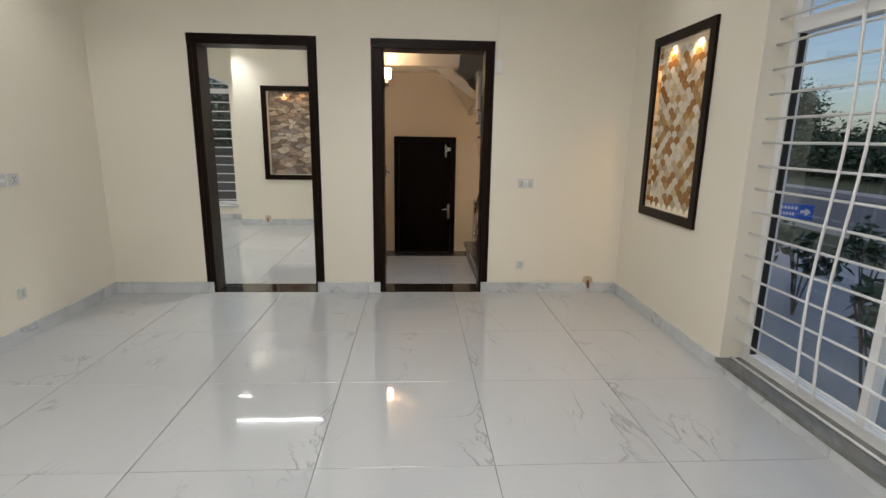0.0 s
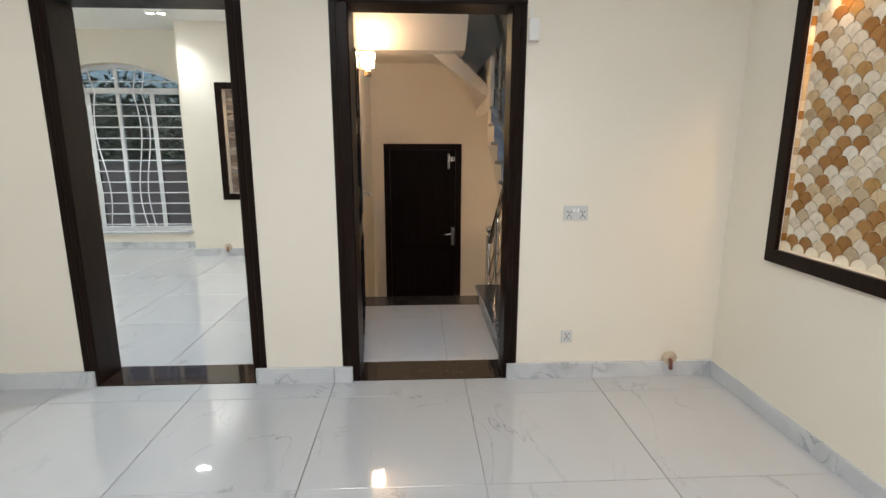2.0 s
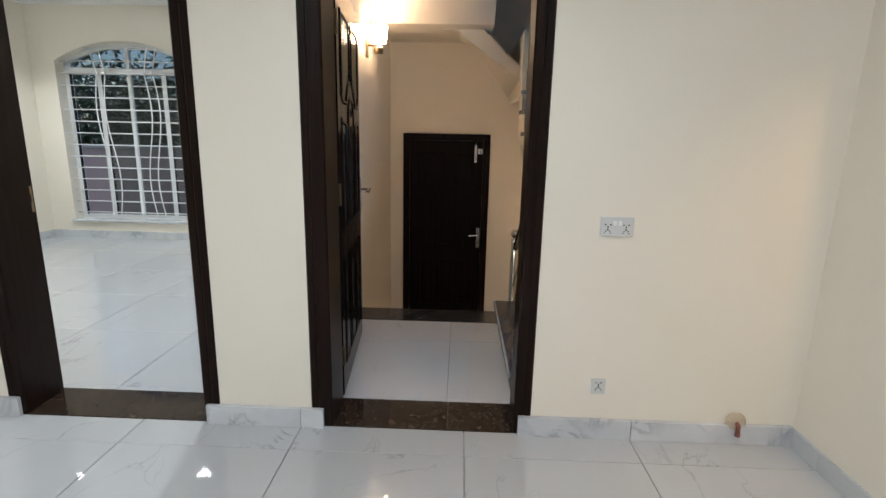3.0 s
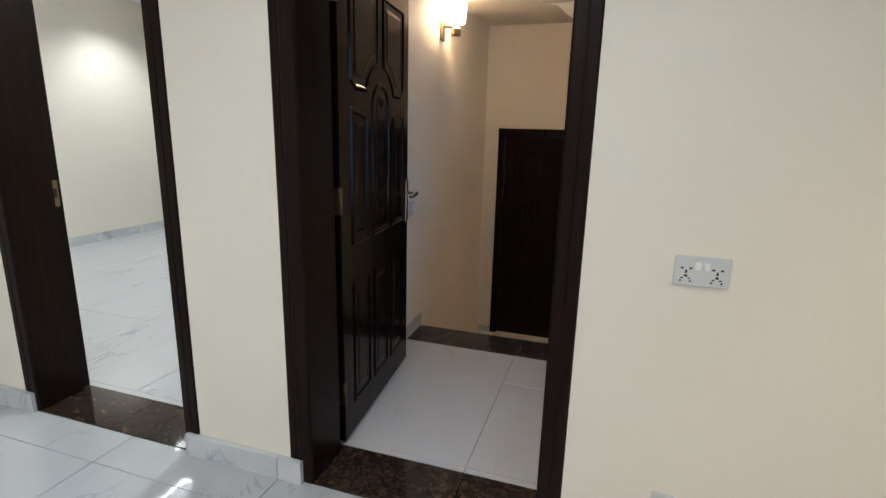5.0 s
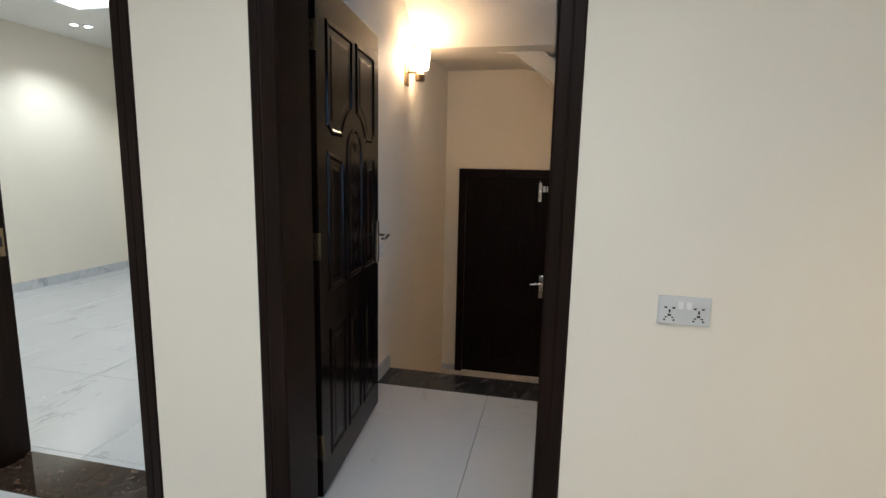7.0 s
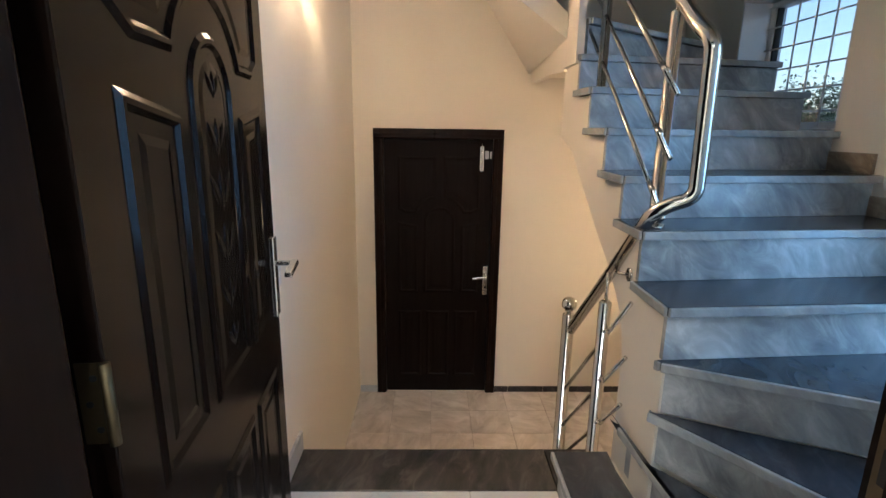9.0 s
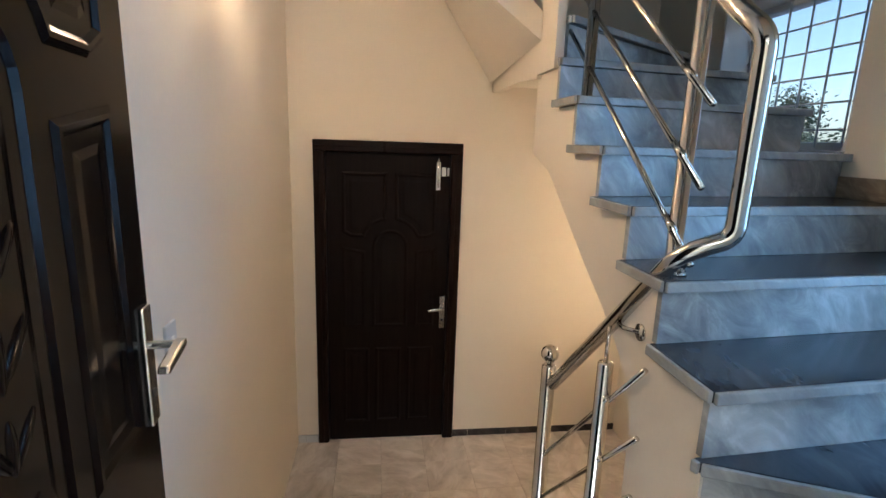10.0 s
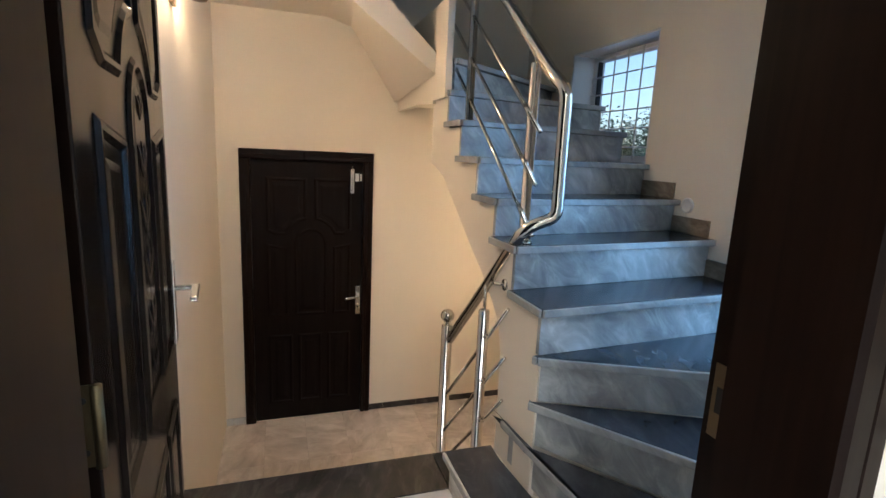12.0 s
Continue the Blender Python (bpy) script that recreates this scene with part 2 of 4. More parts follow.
def merge(bm, own):
    me = bpy.data.meshes.new("joint")
    own.to_mesh(me)
    own.free()
    bm.from_mesh(me)
    bpy.data.meshes.remove(me)
    return bm


def prism(points, lo, hi, axis="z", bevel=0.0):
    """A polygon drawn out along an axis. Points are (x, y), (x, z) or (y, z)."""
    at = {"z": lambda a, b, c: (a, b, c), "y": lambda a, b, c: (a, c, b), "x": lambda a, b, c: (c, a, b)}[axis]
    bm = bmesh.new()
    low, high = ([bm.verts.new(at(a, b, c)) for a, b in points] for c in (lo, hi))
    bm.faces.new(low[::-1])
    bm.faces.new(high)
    n = len(points)
    for i in range(n):
        bm.faces.new((low[i], low[(i + 1) % n], high[(i + 1) % n], high[i]))
    bmesh.ops.recalc_face_normals(bm, faces=bm.faces)
    if bevel:
        bmesh.ops.bevel(bm, geom=bm.edges[:], offset=bevel, segments=2, affect="EDGES", profile=0.6)
    return bm


def tube(points, radius, sides=12, smooth=0.0, bm=None):
    """A round bar along a line of points; smooth rounds its bends by that radius."""
    pts = [Vector(p) for p in points]
    if smooth:
        bent = [pts[0]]
        for a, b, c in zip(pts, pts[1:], pts[2:]):
            u, w = (a - b), (c - b)
            d = min(smooth, u.length * 0.45, w.length * 0.45)
            p, q = b + u.normalized() * d, b + w.normalized() * d
            bent += [(p * (1 - s) ** 2 + b * 2 * s * (1 - s) + q * s * s) for s in (0, 0.17, 0.34, 0.5, 0.66, 0.83, 1)]
        pts = bent + [pts[-1]]
    own = bm or bmesh.new()
    rings, side = [], None
    for i, p in enumerate(pts):
        way = (pts[min(i + 1, len(pts) - 1)] - pts[max(i - 1, 0)]).normalized()
        if side is None:
            side = way.orthogonal().normalized()
        side = (side - way * side.dot(way)).normalized()
        up = way.cross(side)
        rings.append([own.verts.new(p + (side * math.cos(a) + up * math.sin(a)) * radius) for a in (2 * math.pi * k / sides for k in range(sides))])
    for r, s in zip(rings, rings[1:]):
        for k in range(sides):
            own.faces.new((r[k], r[(k + 1) % sides], s[(k + 1) % sides], s[k]))
    own.faces.new(rings[0][::-1])
    own.faces.new(rings[-1])
    return own


def lathe(profile, place=(0, 0, 0), sides=24, axis="z", tube_like=False):
    """A turned shape from (radius, height) pairs."""
    bm = bmesh.new()
    rings = []
    for r, h in profile:
        ring = []
        for k in range(sides):
            a = 2 * math.pi * k / sides
            c, s = r * math.cos(a), r * math.sin(a)
            ring.append(bm.verts.new(Vector(place) + Vector({"z": (c, s, h), "y": (c, h, s), "x": (h, c, s)}[axis])))
        rings.append(ring)
    for a, b in zip(rings, rings[1:]):
        for k in range(sides):
            bm.faces.new((a[k], a[(k + 1) % sides], b[(k + 1) % sides], b[k]))
    if tube_like:
        for k in range(sides):
            bm.faces.new((rings[-1][k], rings[-1][(k + 1) % sides], rings[0][(k + 1) % sides], rings[0][k]))
    else:
        bm.faces.new(rings[0])
        bm.faces.new(rings[-1])
    return bm


def solid(lo, hi, holes=()):
    """A block with box-shaped holes cut out of it, outer skin alone."""
    cuts = [sorted({lo[k], hi[k], *(min(max(h[e][k], lo[k]), hi[k]) for h in holes for e in (0, 1))}) for k in range(3)]

    def full(i, j, k):
        if not all(0 <= q < len(cuts[a]) - 1 for a, q in enumerate((i, j, k))):
            return False
        c = [(cuts[a][q] + cuts[a][q + 1]) / 2 for a, q in enumerate((i, j, k))]
        return not any(all(h[0][a] < c[a] < h[1][a] for a in range(3)) for h in holes)

    bm, seen = bmesh.new(), {}

    def vert(*key):
        if key not in seen:
            seen[key] = bm.verts.new([cuts[a][key[a]] for a in range(3)])
        return seen[key]

    for i in range(len(cuts[0]) - 1):
        for j in range(len(cuts[1]) - 1):
            for k in range(len(cuts[2]) - 1):
                if not full(i, j, k):
                    continue
                for a in range(3):
                    for side in (0, 1):
                        near = [i, j, k]
                        near[a] += 1 if side else -1
                        if full(*near):
                            continue
                        b, c = [q for q in range(3) if q != a]
                        corners = []
                        for db, dc in ((0, 0), (1, 0), (1, 1), (0, 1)):
                            q = [i, j, k]
                            q[a] += side
                            q[b] += db
                            q[c] += dc
                            corners.append(vert(*q))
                        bm.faces.new(corners)
    return bm


def structure(name, bm, material, label, category):
    return tagged(part(name, bm, material), label, category, "", "structure")

# ---- structure ----
SX, EX, BACK, W0, W1 = -2.30, 2.375, -6.4, 0.20, 0.47
LW, LN, NICHE_Y, HALL_W, FAR = -4.68, 4.43, 3.91, -0.056, 3.80
PIT, CEIL = -0.73, 2.90
EDGE = 1.965

wall_door = structure("wall_door", solid((LW, W0, -0.3), (EX, W1, 3.1), [((0.06, 0, -1), (1.112, 1, 2.245)), ((-1.474, 0, -1), (-0.417, 1, 2.25))]),
                      CREAM, "smooth cream painted wall with two door openings", "wall")
wall_east = structure("wall_east", solid((EX, BACK - 0.25, -0.9), (EX + 0.25, FAR + 0.25, 5.6), [
    ((2, -3.9, 0.09), (3, -1.5, 2.6)), ((2, 0.58, 0.745), (3, 1.39, 2.2)), ((2, 2.23, 1.47), (3, 3.10, 2.21)), ((2, -0.965, 0.905), (2.41, -0.255, 2.155))]),
    CREAM, "cream painted outer wall with windows and a niche", "wall")
structure("wall_west", solid((SX - 0.25, BACK - 0.25, -0.3), (SX, W0, 3.1)), CREAM, "plain cream painted side wall", "wall")
structure("wall_back", solid((SX, BACK - 0.25, -0.3), (EX, BACK, 3.1)), CREAM, "plain cream painted back wall", "wall")
structure("wall_partition", solid((-0.28, W1, -0.9), (HALL_W, FAR + 0.25, 5.6)), STAIR_CREAM, "cream painted wall between hall and next room", "wall")
structure("wall_far", solid((HALL_W, FAR, -0.9), (EX, FAR + 0.25, 5.6), [((0.10, 3, PIT), (1.071, 5, 1.445))]), STAIR_CREAM,
          "cream painted stair hall wall over the lower door", "wall")
structure("wall_over_door", solid((-0.28, W0, 3.1), (EX, W1, 5.6)), STAIR_CREAM, "upper wall of the stair hall", "wall")
structure("wall_next_west", solid((LW - 0.25, W0, -0.3), (LW, LN + 0.25, 3.1)), CREAM, "plain cream wall of the next room", "wall")
arch = solid((LW, LN, -0.3), (-2.40, LN + 0.25, 3.1), [((-4.37, 4, 0.245), (-2.65, 5, 2.49))])
mid, half, spring, top = -3.51, 0.86, 2.25, 2.49
rise = top - spring
rad = (half * half + rise * rise) / (2 * rise)


def arc_z(x):
    return top - rad + math.sqrt(rad * rad - (x - mid) ** 2)


for s in (-1, 1):
    curve = [(mid + s * half * k / 10, arc_z(mid + s * half * k / 10)) for k in range(11)]
    merge(arch, prism(curve + [(mid + s * half, top)], LN, LN + 0.25, "y"))
structure("wall_next_north", arch, CREAM, "cream wall with a tall arched window opening", "wall")
structure("wall_niche", solid((-2.40, NICHE_Y, -0.3), (-0.28, LN + 0.25, 3.1), [((-1.90, 3, 0.82), (-1.13, 4.03, 2.115))]), CREAM,
          "cream wall that stands forward, with a niche", "wall")


def tray_ceiling(name, lo, hi, tray, label):
    bm = solid((*lo, CEIL), (*hi, 3.12), [((tray[0], tray[1], 2), (tray[2], tray[3], 3.03))])
    ob = structure(name, bm, WHITE_CEILING, label, "ceiling")
    return ob


tray_ceiling("ceiling_main", (SX, BACK), (EX, W0), (-1.3, -5.2, 1.4, -1.2), "white plaster ceiling with a recessed tray")
tray_ceiling("ceiling_next", (LW, W1), (-0.28, LN), (-3.56, 1.25, -0.85, 2.93), "white plaster ceiling with a lit recessed tray")
structure("ceiling_stair", solid((-0.28, W0, 5.6), (EX + 0.25, FAR + 0.25, 5.75)), WHITE_CEILING, "ceiling high over the stairs", "ceiling")

# the floor slabs; the lower floor lies four steps down
floor_main = structure("floor_main", solid((SX, BACK, -0.30), (EX, W0, -0.008)), GROUT, "floor of large polished white marble tiles", "floor")
floor_next = structure("floor_next", solid((LW, W1, -0.30), (-0.28, LN, -0.008)), GROUT, "polished white tiled floor of the next room", "floor")
floor_hall = structure("floor_hall", solid((HALL_W, W1, -0.9), (EX, 1.69, -0.008)), GROUT, "white tiled floor of the stair hall", "floor")
structure("floor_edge", solid((HALL_W, 1.69, -0.9), (1.30, EDGE - 0.02, -0.031)), STAIR_CREAM, "cream face under the floor's edge", "floor")
floor_lower = structure("floor_lower", solid((HALL_W, 1.69, -0.95), (EX, FAR, PIT - 0.006)), GROUT, "lower floor of pinkish grey marble tiles", "floor")

# ---- ceiling light fittings; those of the main room are unseen and assumed ----


def cove(name, x0, y0, x1, y1, material, label):
    t = thing(name, label, "cove light")
    for a in ((x0, x0 + 0.012, y0, y1), (x1 - 0.012, x1, y0, y1), (x0 + 0.02, x1 - 0.02, y0, y0 + 0.012), (x0 + 0.02, x1 - 0.02, y1 - 0.012, y1)):
        part("strip", box(*a, 2.960, 2.975), material, t)
    return t


# the main room's strips are assumed, modelled on those of the next room
cove("cove_light", -1.3, -5.2, 1.4, -1.2, LED, "white LED strips round the ceiling tray")
cove("cove_light", -3.56, 1.25, -0.85, 2.93, LED_NEXT, "white LED strips round the ceiling tray")
# added area lamp without a fitting, carries most of the main room's light
lamp("main_fill_light", "AREA", (0.1, -3.7, 3.0), (0.1, -3.7, 0), MAIN_WATTS, COOL_MAIN, 1.9)


def twin_spot(place, turn, watts, group):
    t = thing("twin_spotlight", "white twin spotlight with bright lenses set in the ceiling", "spotlight", group, place, turn)
    for s in (-0.06, 0.06):
        ring = part("ring", lathe([(0.036, 0.0), (0.052, 0.0), (0.050, -0.012), (0.040, -0.014), (0.036, -0.006)], (s, 0, 0)), WHITE_METAL, t)
        part("lens", lathe([(0.001, -0.003), (0.035, -0.003), (0.033, -0.010), (0.001, -0.013)], (s, 0, 0)), SPOT_GLOW, ring)
    if watts:
        lamp("spot_beam", "SPOT", (place[0], place[1], place[2] - 0.03), (place[0], place[1], 0), watts, COOL, 0.04, 120, 0.8)
    return t


# the last three are assumed by symmetry and added to light the room
for p, a, w in (((-4.03, 3.38, CEIL), 45, SPOT_WATTS), ((-2.43, 3.55, CEIL), 0, 0.5 * SPOT_WATTS), ((-4.03, 1.0, CEIL), -45, 0.75 * SPOT_WATTS), ((-0.6, 1.0, CEIL), 45, SPOT_WATTS), ((-0.6, 3.2, CEIL), -45, 0.35 * SPOT_WATTS)):
    twin_spot(p, a, w, "spotlights of the next room")
# all added out of view; the strong middle one lights the hall floor
for p, w in (((-1.8, -0.75, CEIL), MAIN_SPOTS), ((0.55, -0.9, CEIL), 2.2 * MAIN_SPOTS), ((1.85, -0.75, CEIL), 0.55 * MAIN_SPOTS), ((-1.8, -5.8, CEIL), 0), ((1.85, -5.8, CEIL), 0)):
    twin_spot(p, 45 if p[0] < 0 else -45, w, "spotlights of the main room")

# ---- door frames, doors ----


def door_frame(name, x0, x1, top, y_front, y_back, floor, label, jamb=0.092, right_back=None, left_more=0.0):
    """Two jambs and a head, each a stepped profile with a stop for the leaf."""
    t = thing(name, label, "door frame", "", (x0, 0, floor), 0, "structure")
    w, h, r = x1 - x0, top - floor, jamb - 0.034
    yf, yb, ys = y_front, y_back, y_back - 0.06
    plan = [(0, yf + 0.006), (0.006, yf), (0.034, yf), (0.036, yf + 0.0025), (0.040, yf + 0.0025), (0.042, yf), (jamb - 0.008, yf), (jamb, yf + 0.008),
            (jamb, ys), (r, ys), (r, yb), (0, yb)]
    part("jamb", prism([(a + left_more * (a > 0.05), b) for a, b in plan], 0.002, h - jamb), WOOD, t)
    cut = y_back - (right_back or y_back)
    part("jamb", prism([(w - a, b - cut if b > yf + 0.05 else b) for a, b in plan], 0.002, h - jamb), WOOD, t)
    part("head", prism([(b, h - a) for a, b in plan], 0, w, "x"), WOOD, t)
    return t


door_frame("door_frame", 0.05, 1.122, 2.255, 0.194, 0.478, 0, "dark brown lacquered wooden door frame to the stair hall", 0.082, 0.438, 0.022)
door_frame("door_frame", -1.484, -0.407, 2.26, 0.194, 0.478, 0, "dark brown lacquered wooden door frame without a leaf in view", 0.082)
door_frame("door_frame", 0.092, 1.079, 1.452, FAR - 0.03, FAR + 0.12, PIT, "dark wooden frame of the lower door", 0.075)


def panel_outline(kind, w, h):
    c, s, e = w / 2 + 0.016, 0.105, 0.088
    a = 0.125
    if kind == "arch":
        return [(c - a, 0.90), (c + a, 0.90), *((c + a * math.cos(q), 1.50 + a * math.sin(q)) for q in np.linspace(0, math.pi, 13))]
    if kind in ("upper_left", "upper_right"):
        ring = [(c - 0.19 * math.cos(q), 1.50 + 0.19 * math.sin(q)) for q in np.linspace(0.35, 1.42, 7)]
        pts = [(s, 1.60), (s + 0.06, 1.565), *ring, (c - 0.025, h - 0.13), (s, h - 0.13)]
        return pts if kind == "upper_left" else [(2 * c - x if x > s + 0.07 else w - e - (x - s), z) for x, z in pts[::-1]]
    if kind == "middle_left":
        return [(s, 0.90), (c - a - 0.045, 0.90), (c - a - 0.045, 1.47), (s, 1.50)]
    if kind == "middle_right":
        return [(c + a + 0.045, 0.90), (w - e, 0.90), (w - e, 1.50), (c + a + 0.045, 1.47)]
    k = int(kind[-1])
    step = (w - s - e + 0.04) / 3
    return [(s + k * step, 0.14), (s + k * step + step - 0.04, 0.14), (s + k * step + step - 0.04, 0.74), (s + k * step, 0.74)]


def door_leaf(name, w, h, label, place, turn, hinges=True):
    """Closed it spans +x from its hinge; the carved side looks to -y."""
    t = thing(name, label, "door", "", place, turn)
    k = h / 2.15
    wood_of = GLOSSY_WOOD if hinges else DULL_WOOD
    part("slab", box(0, w, 0, 0.04, 0, h, 0.003), wood_of, t)
    for kind in ("upper_left", "upper_right", "middle_left", "middle_right", "arch", "low0", "low1", "low2"):
        bm = bmesh.new()
        f = bm.faces.new([bm.verts.new((x, -0.0005, z * k)) for x, z in panel_outline(kind, w, 2.15)])
        f.normal_update()
        if f.normal.y > 0:
            f.normal_flip()
        for wide, deep in ((0.010, 0.006), (0.008, 0.0), (0.012, -0.009), (0.006, 0.0), (0.030, 0.005)):
            bmesh.ops.inset_individual(bm, faces=[f], thickness=wide, depth=deep * (1 if hinges else 0.6), use_even_offset=True)
        part("panel", bm, wood_of, t)
    if "carved" in label:
        bm = bmesh.new()
        for z, s in ((1.00, 0.7), (1.10, 1.0), (1.21, 1.2), (1.32, 1.2), (1.43, 1.0), (1.53, 0.7)):
            for side in (-1, 0, 1):
                lean = Matrix.Translation((w / 2 + 0.016 + side * 0.026 * s, -0.001, z * k)) @ Matrix.Rotation(side * 0.7, 4, "Y") @ Matrix.Diagonal((0.011 * s, 0.006, 0.040 * s, 1))
                bmesh.ops.create_icosphere(bm, subdivisions=2, radius=1, matrix=lean)
        part("carving", bm, GLOSSY_WOOD, t, "carved leaf ornament", True)
    handle = part("handle_plate", box(w - 0.050, w - 0.008, -0.008, 0.0, 0.885 * k, 1.13 * k, 0.003), CHROME, t, "brushed chrome handle plate")
    bm = tube([(w - 0.029, -0.006, 1.05 * k), (w - 0.029, -0.058, 1.05 * k)], 0.0085, 12)
    merge(bm, prism([(w - 0.018, 1.059 * k), (w - 0.04, 1.061 * k), (w - 0.135, 1.05 * k), (w - 0.142, 1.039 * k), (w - 0.13, 1.033 * k), (w - 0.04, 1.04 * k), (w - 0.018, 1.043 * k)], -0.072, -0.052, "y", 0.004))
    part("lever", bm, CHROME, handle, "flat chrome lever")
    part("key_hole", lathe([(0.009, -0.0085), (0.009, -0.010), (0.004, -0.0105)], (w - 0.029, 0, 0.95 * k), 12, "y"), BLACK, handle)
    part("back_plate", box(w - 0.050, w - 0.008, 0.04, 0.047, 0.885 * k, 1.13 * k, 0.003), CHROME, t)
    if hinges:
        for z in (0.18, 1.05, 1.86):
            hinge = part("hinge", tube([(-0.004, -0.002, z), (-0.004, -0.002, z + 0.11)], 0.007, 10), HINGE, t, "dark bronze butt hinge", True)
            part("flap", box(-0.002, 0.0015, 0.0, 0.034, z, z + 0.11), HINGE, hinge)
            for dz, dy in ((0.02, 0.014), (0.055, 0.022), (0.09, 0.014)):
                part("screw", lathe([(0.0045, -0.0021), (0.0045, -0.0032), (0.002, -0.0034)], (0, dy, z + dz), 8, "x"), BLACK, hinge)
    return t


door_leaf("door", 0.925, 2.135, "dark wooden carved panel door standing open", (0.147, 0.482, 0.012), 95.0)
low_door = door_leaf("door", 0.835, 2.10, "closed dark wooden panelled lower door", (0.168, FAR + 0.005, PIT + 0.006), 0, False)
bolt = part("tower_bolt", box(0.735, 0.765, -0.016, 0, 1.86, 2.05, 0.003), CHROME, low_door, "chrome tower bolt")
part("bolt_rod", tube([(0.75, -0.014, 1.88), (0.75, -0.014, 2.085)], 0.006, 10), CHROME, bolt, "", True)
part("sticker", box(0.775, 0.803, -0.003, 0.0, 1.955, 2.015), WHITE_PLASTIC, low_door, "white paper sticker")
part("sticker", box(0.812, 0.826, -0.003, 0.0, 1.958, 2.012), WHITE_PLASTIC, low_door, "white paper sticker")

# strike plates in the jambs
for name, x, z, s in (("strike_plate", 1.122 - 0.058, 1.08, -1), ("strike_plate", -1.484 + 0.058, 1.06, 1)):
    t = thing(name, "tarnished brass strike plate let into the jamb", "strike plate", "", (x, 0.437 - 0.04 * (s < 0), z))
    part("plate", box(min(0, s * 0.0025), max(0, s * 0.0025), -0.017, 0.02, -0.065, 0.065, 0.0008), BRASS, t)
    part("keep", box(min(0, s * 0.004), max(0, s * 0.004), -0.006, 0.010, -0.02, 0.025), BLACK, t)

# ---- windows with white grilles ----


def s_curve(u, z0, z1, sway, n=18):
    return [(u + sway * math.sin(2 * math.pi * k / n), 0, z0 + (z1 - z0) * k / n) for k in range(n + 1)]


def window(name, label, place, turn, w, h, transom=None, mullions=(), stiles=(), bar_step=0.146, pairs=(), bar_y=0.06, frame_y=0.15, glass=GLASS,
           skip_glass=(), arch_rise=0.0, uprights=(), bar_from=0.09, thick=0.05, radius=0.0075):
    """u runs to the right as seen from indoors, depth outwards. Bars stand in the reveal, the sashes behind them."""
    t = thing(name, label, "window", "", place, turn, "structure")
    h0 = h - arch_rise
    f = [("frame_bar", (0, thick, frame_y, frame_y + 0.07, 0, h0)), ("frame_bar", (w - thick, w, frame_y, frame_y + 0.07, 0, h0)),
         ("frame_bar", (thick, w - thick, frame_y, frame_y + 0.07, 0, thick))]
    if not arch_rise:
        f.append(("frame_bar", (thick, w - thick, frame_y, frame_y + 0.07, h - thick, h)))
    for n, b in f:
        part(n, box(*b, 0.004), WHITE_METAL, t)
    r = (w * w / 4 + arch_rise ** 2) / (2 * arch_rise) if arch_rise else 0

    def lid(u):
        return h - r + math.sqrt(max(0, r * r - (u - w / 2) ** 2)) if arch_rise else h

    if arch_rise:
        us = [w * k / 24 for k in range(25)]
        band = [(u, lid(u)) for u in us] + [(u, lid(u) - thick) for u in us[::-1]]
        part("arch_bar", prism(band, frame_y, frame_y + 0.07, "y"), WHITE_METAL, t)
    top_z = transom if transom else h - thick
    if transom:
        part("transom", box(thick, w - thick, frame_y - 0.01, frame_y + 0.07, transom, transom + 0.075, 0.004), WHITE_METAL, t)
    edges = [thick] + [m for m in mullions] + [w - thick]
    for m in mullions:
        part("mullion", box(m - 0.022, m + 0.022, frame_y + 0.005, frame_y + 0.065, thick, lid(m) - 0.02, 0.003), WHITE_METAL, t)
    for m in stiles:
        sash = part("sash_stile", box(m - 0.03, m + 0.03, frame_y + 0.02, frame_y + 0.05, thick, top_z, 0.003), WHITE_METAL, t)
        part("gasket", box(m + 0.031, m + 0.041, frame_y + 0.022, frame_y + 0.048, thick, top_z), BLACK, sash)
    panes = sorted([thick, *mullions, *stiles, w - thick])
    for k, (a, b) in enumerate(zip(panes, panes[1:])):
        if k in skip_glass:
            continue
        p = part("pane", box(a + 0.004, b - 0.004, frame_y + 0.032, frame_y + 0.037, thick + 0.002, top_z - 0.002), glass, t)
        p.visible_shadow = False
    for a in (thick, w - thick):
        s = 1 if a < w / 2 else -1
        part("gasket", box(min(a, a + s * 0.012), max(a, a + s * 0.012), frame_y + 0.01, frame_y + 0.045, thick, top_z), BLACK, t)
    if transom:
        for a, b in zip(edges, edges[1:]):
            n = 10
            us = [a + 0.02 + (b - a - 0.04) * k / n for k in range(n + 1)]
            p = part("pane", prism([(us[0], transom + 0.08), (us[-1], transom + 0.08)] + [(u, lid(u) - 0.04) for u in us[::-1]], frame_y + 0.032, frame_y + 0.037, "y"), glass, t)
            p.visible_shadow = False
    z = bar_from
    while z < h - 0.03:
        reach = 0.0
        if z > h0:
            reach = w / 2 - math.sqrt(max(0, r * r - (z - h + r) ** 2))
        if w / 2 - reach > 0.1:
            part("bar", tube([(reach, bar_y, z), (w - reach, bar_y, z)], radius, 8), WHITE_METAL, t, "", True)
        z += bar_step
    for u, sway in pairs:
        low = transom if transom else h - 0.03
        part("bar", tube([(a, bar_y - 0.012, c) for a, b, c in s_curve(u, 0.06, low, sway)], radius, 8), WHITE_METAL, t, "curved grille bar", True)
        if transom:
            q = u - 0.07 * (1 if sway > 0 else -1)
            part("bar", tube([(u, bar_y - 0.012, low), ((u + q) / 2, bar_y - 0.012, (low + lid(q)) / 2 + 0.01), (q, bar_y - 0.012, lid(q) - 0.01)], radius, 8, 0.1), WHITE_METAL, t, "", True)
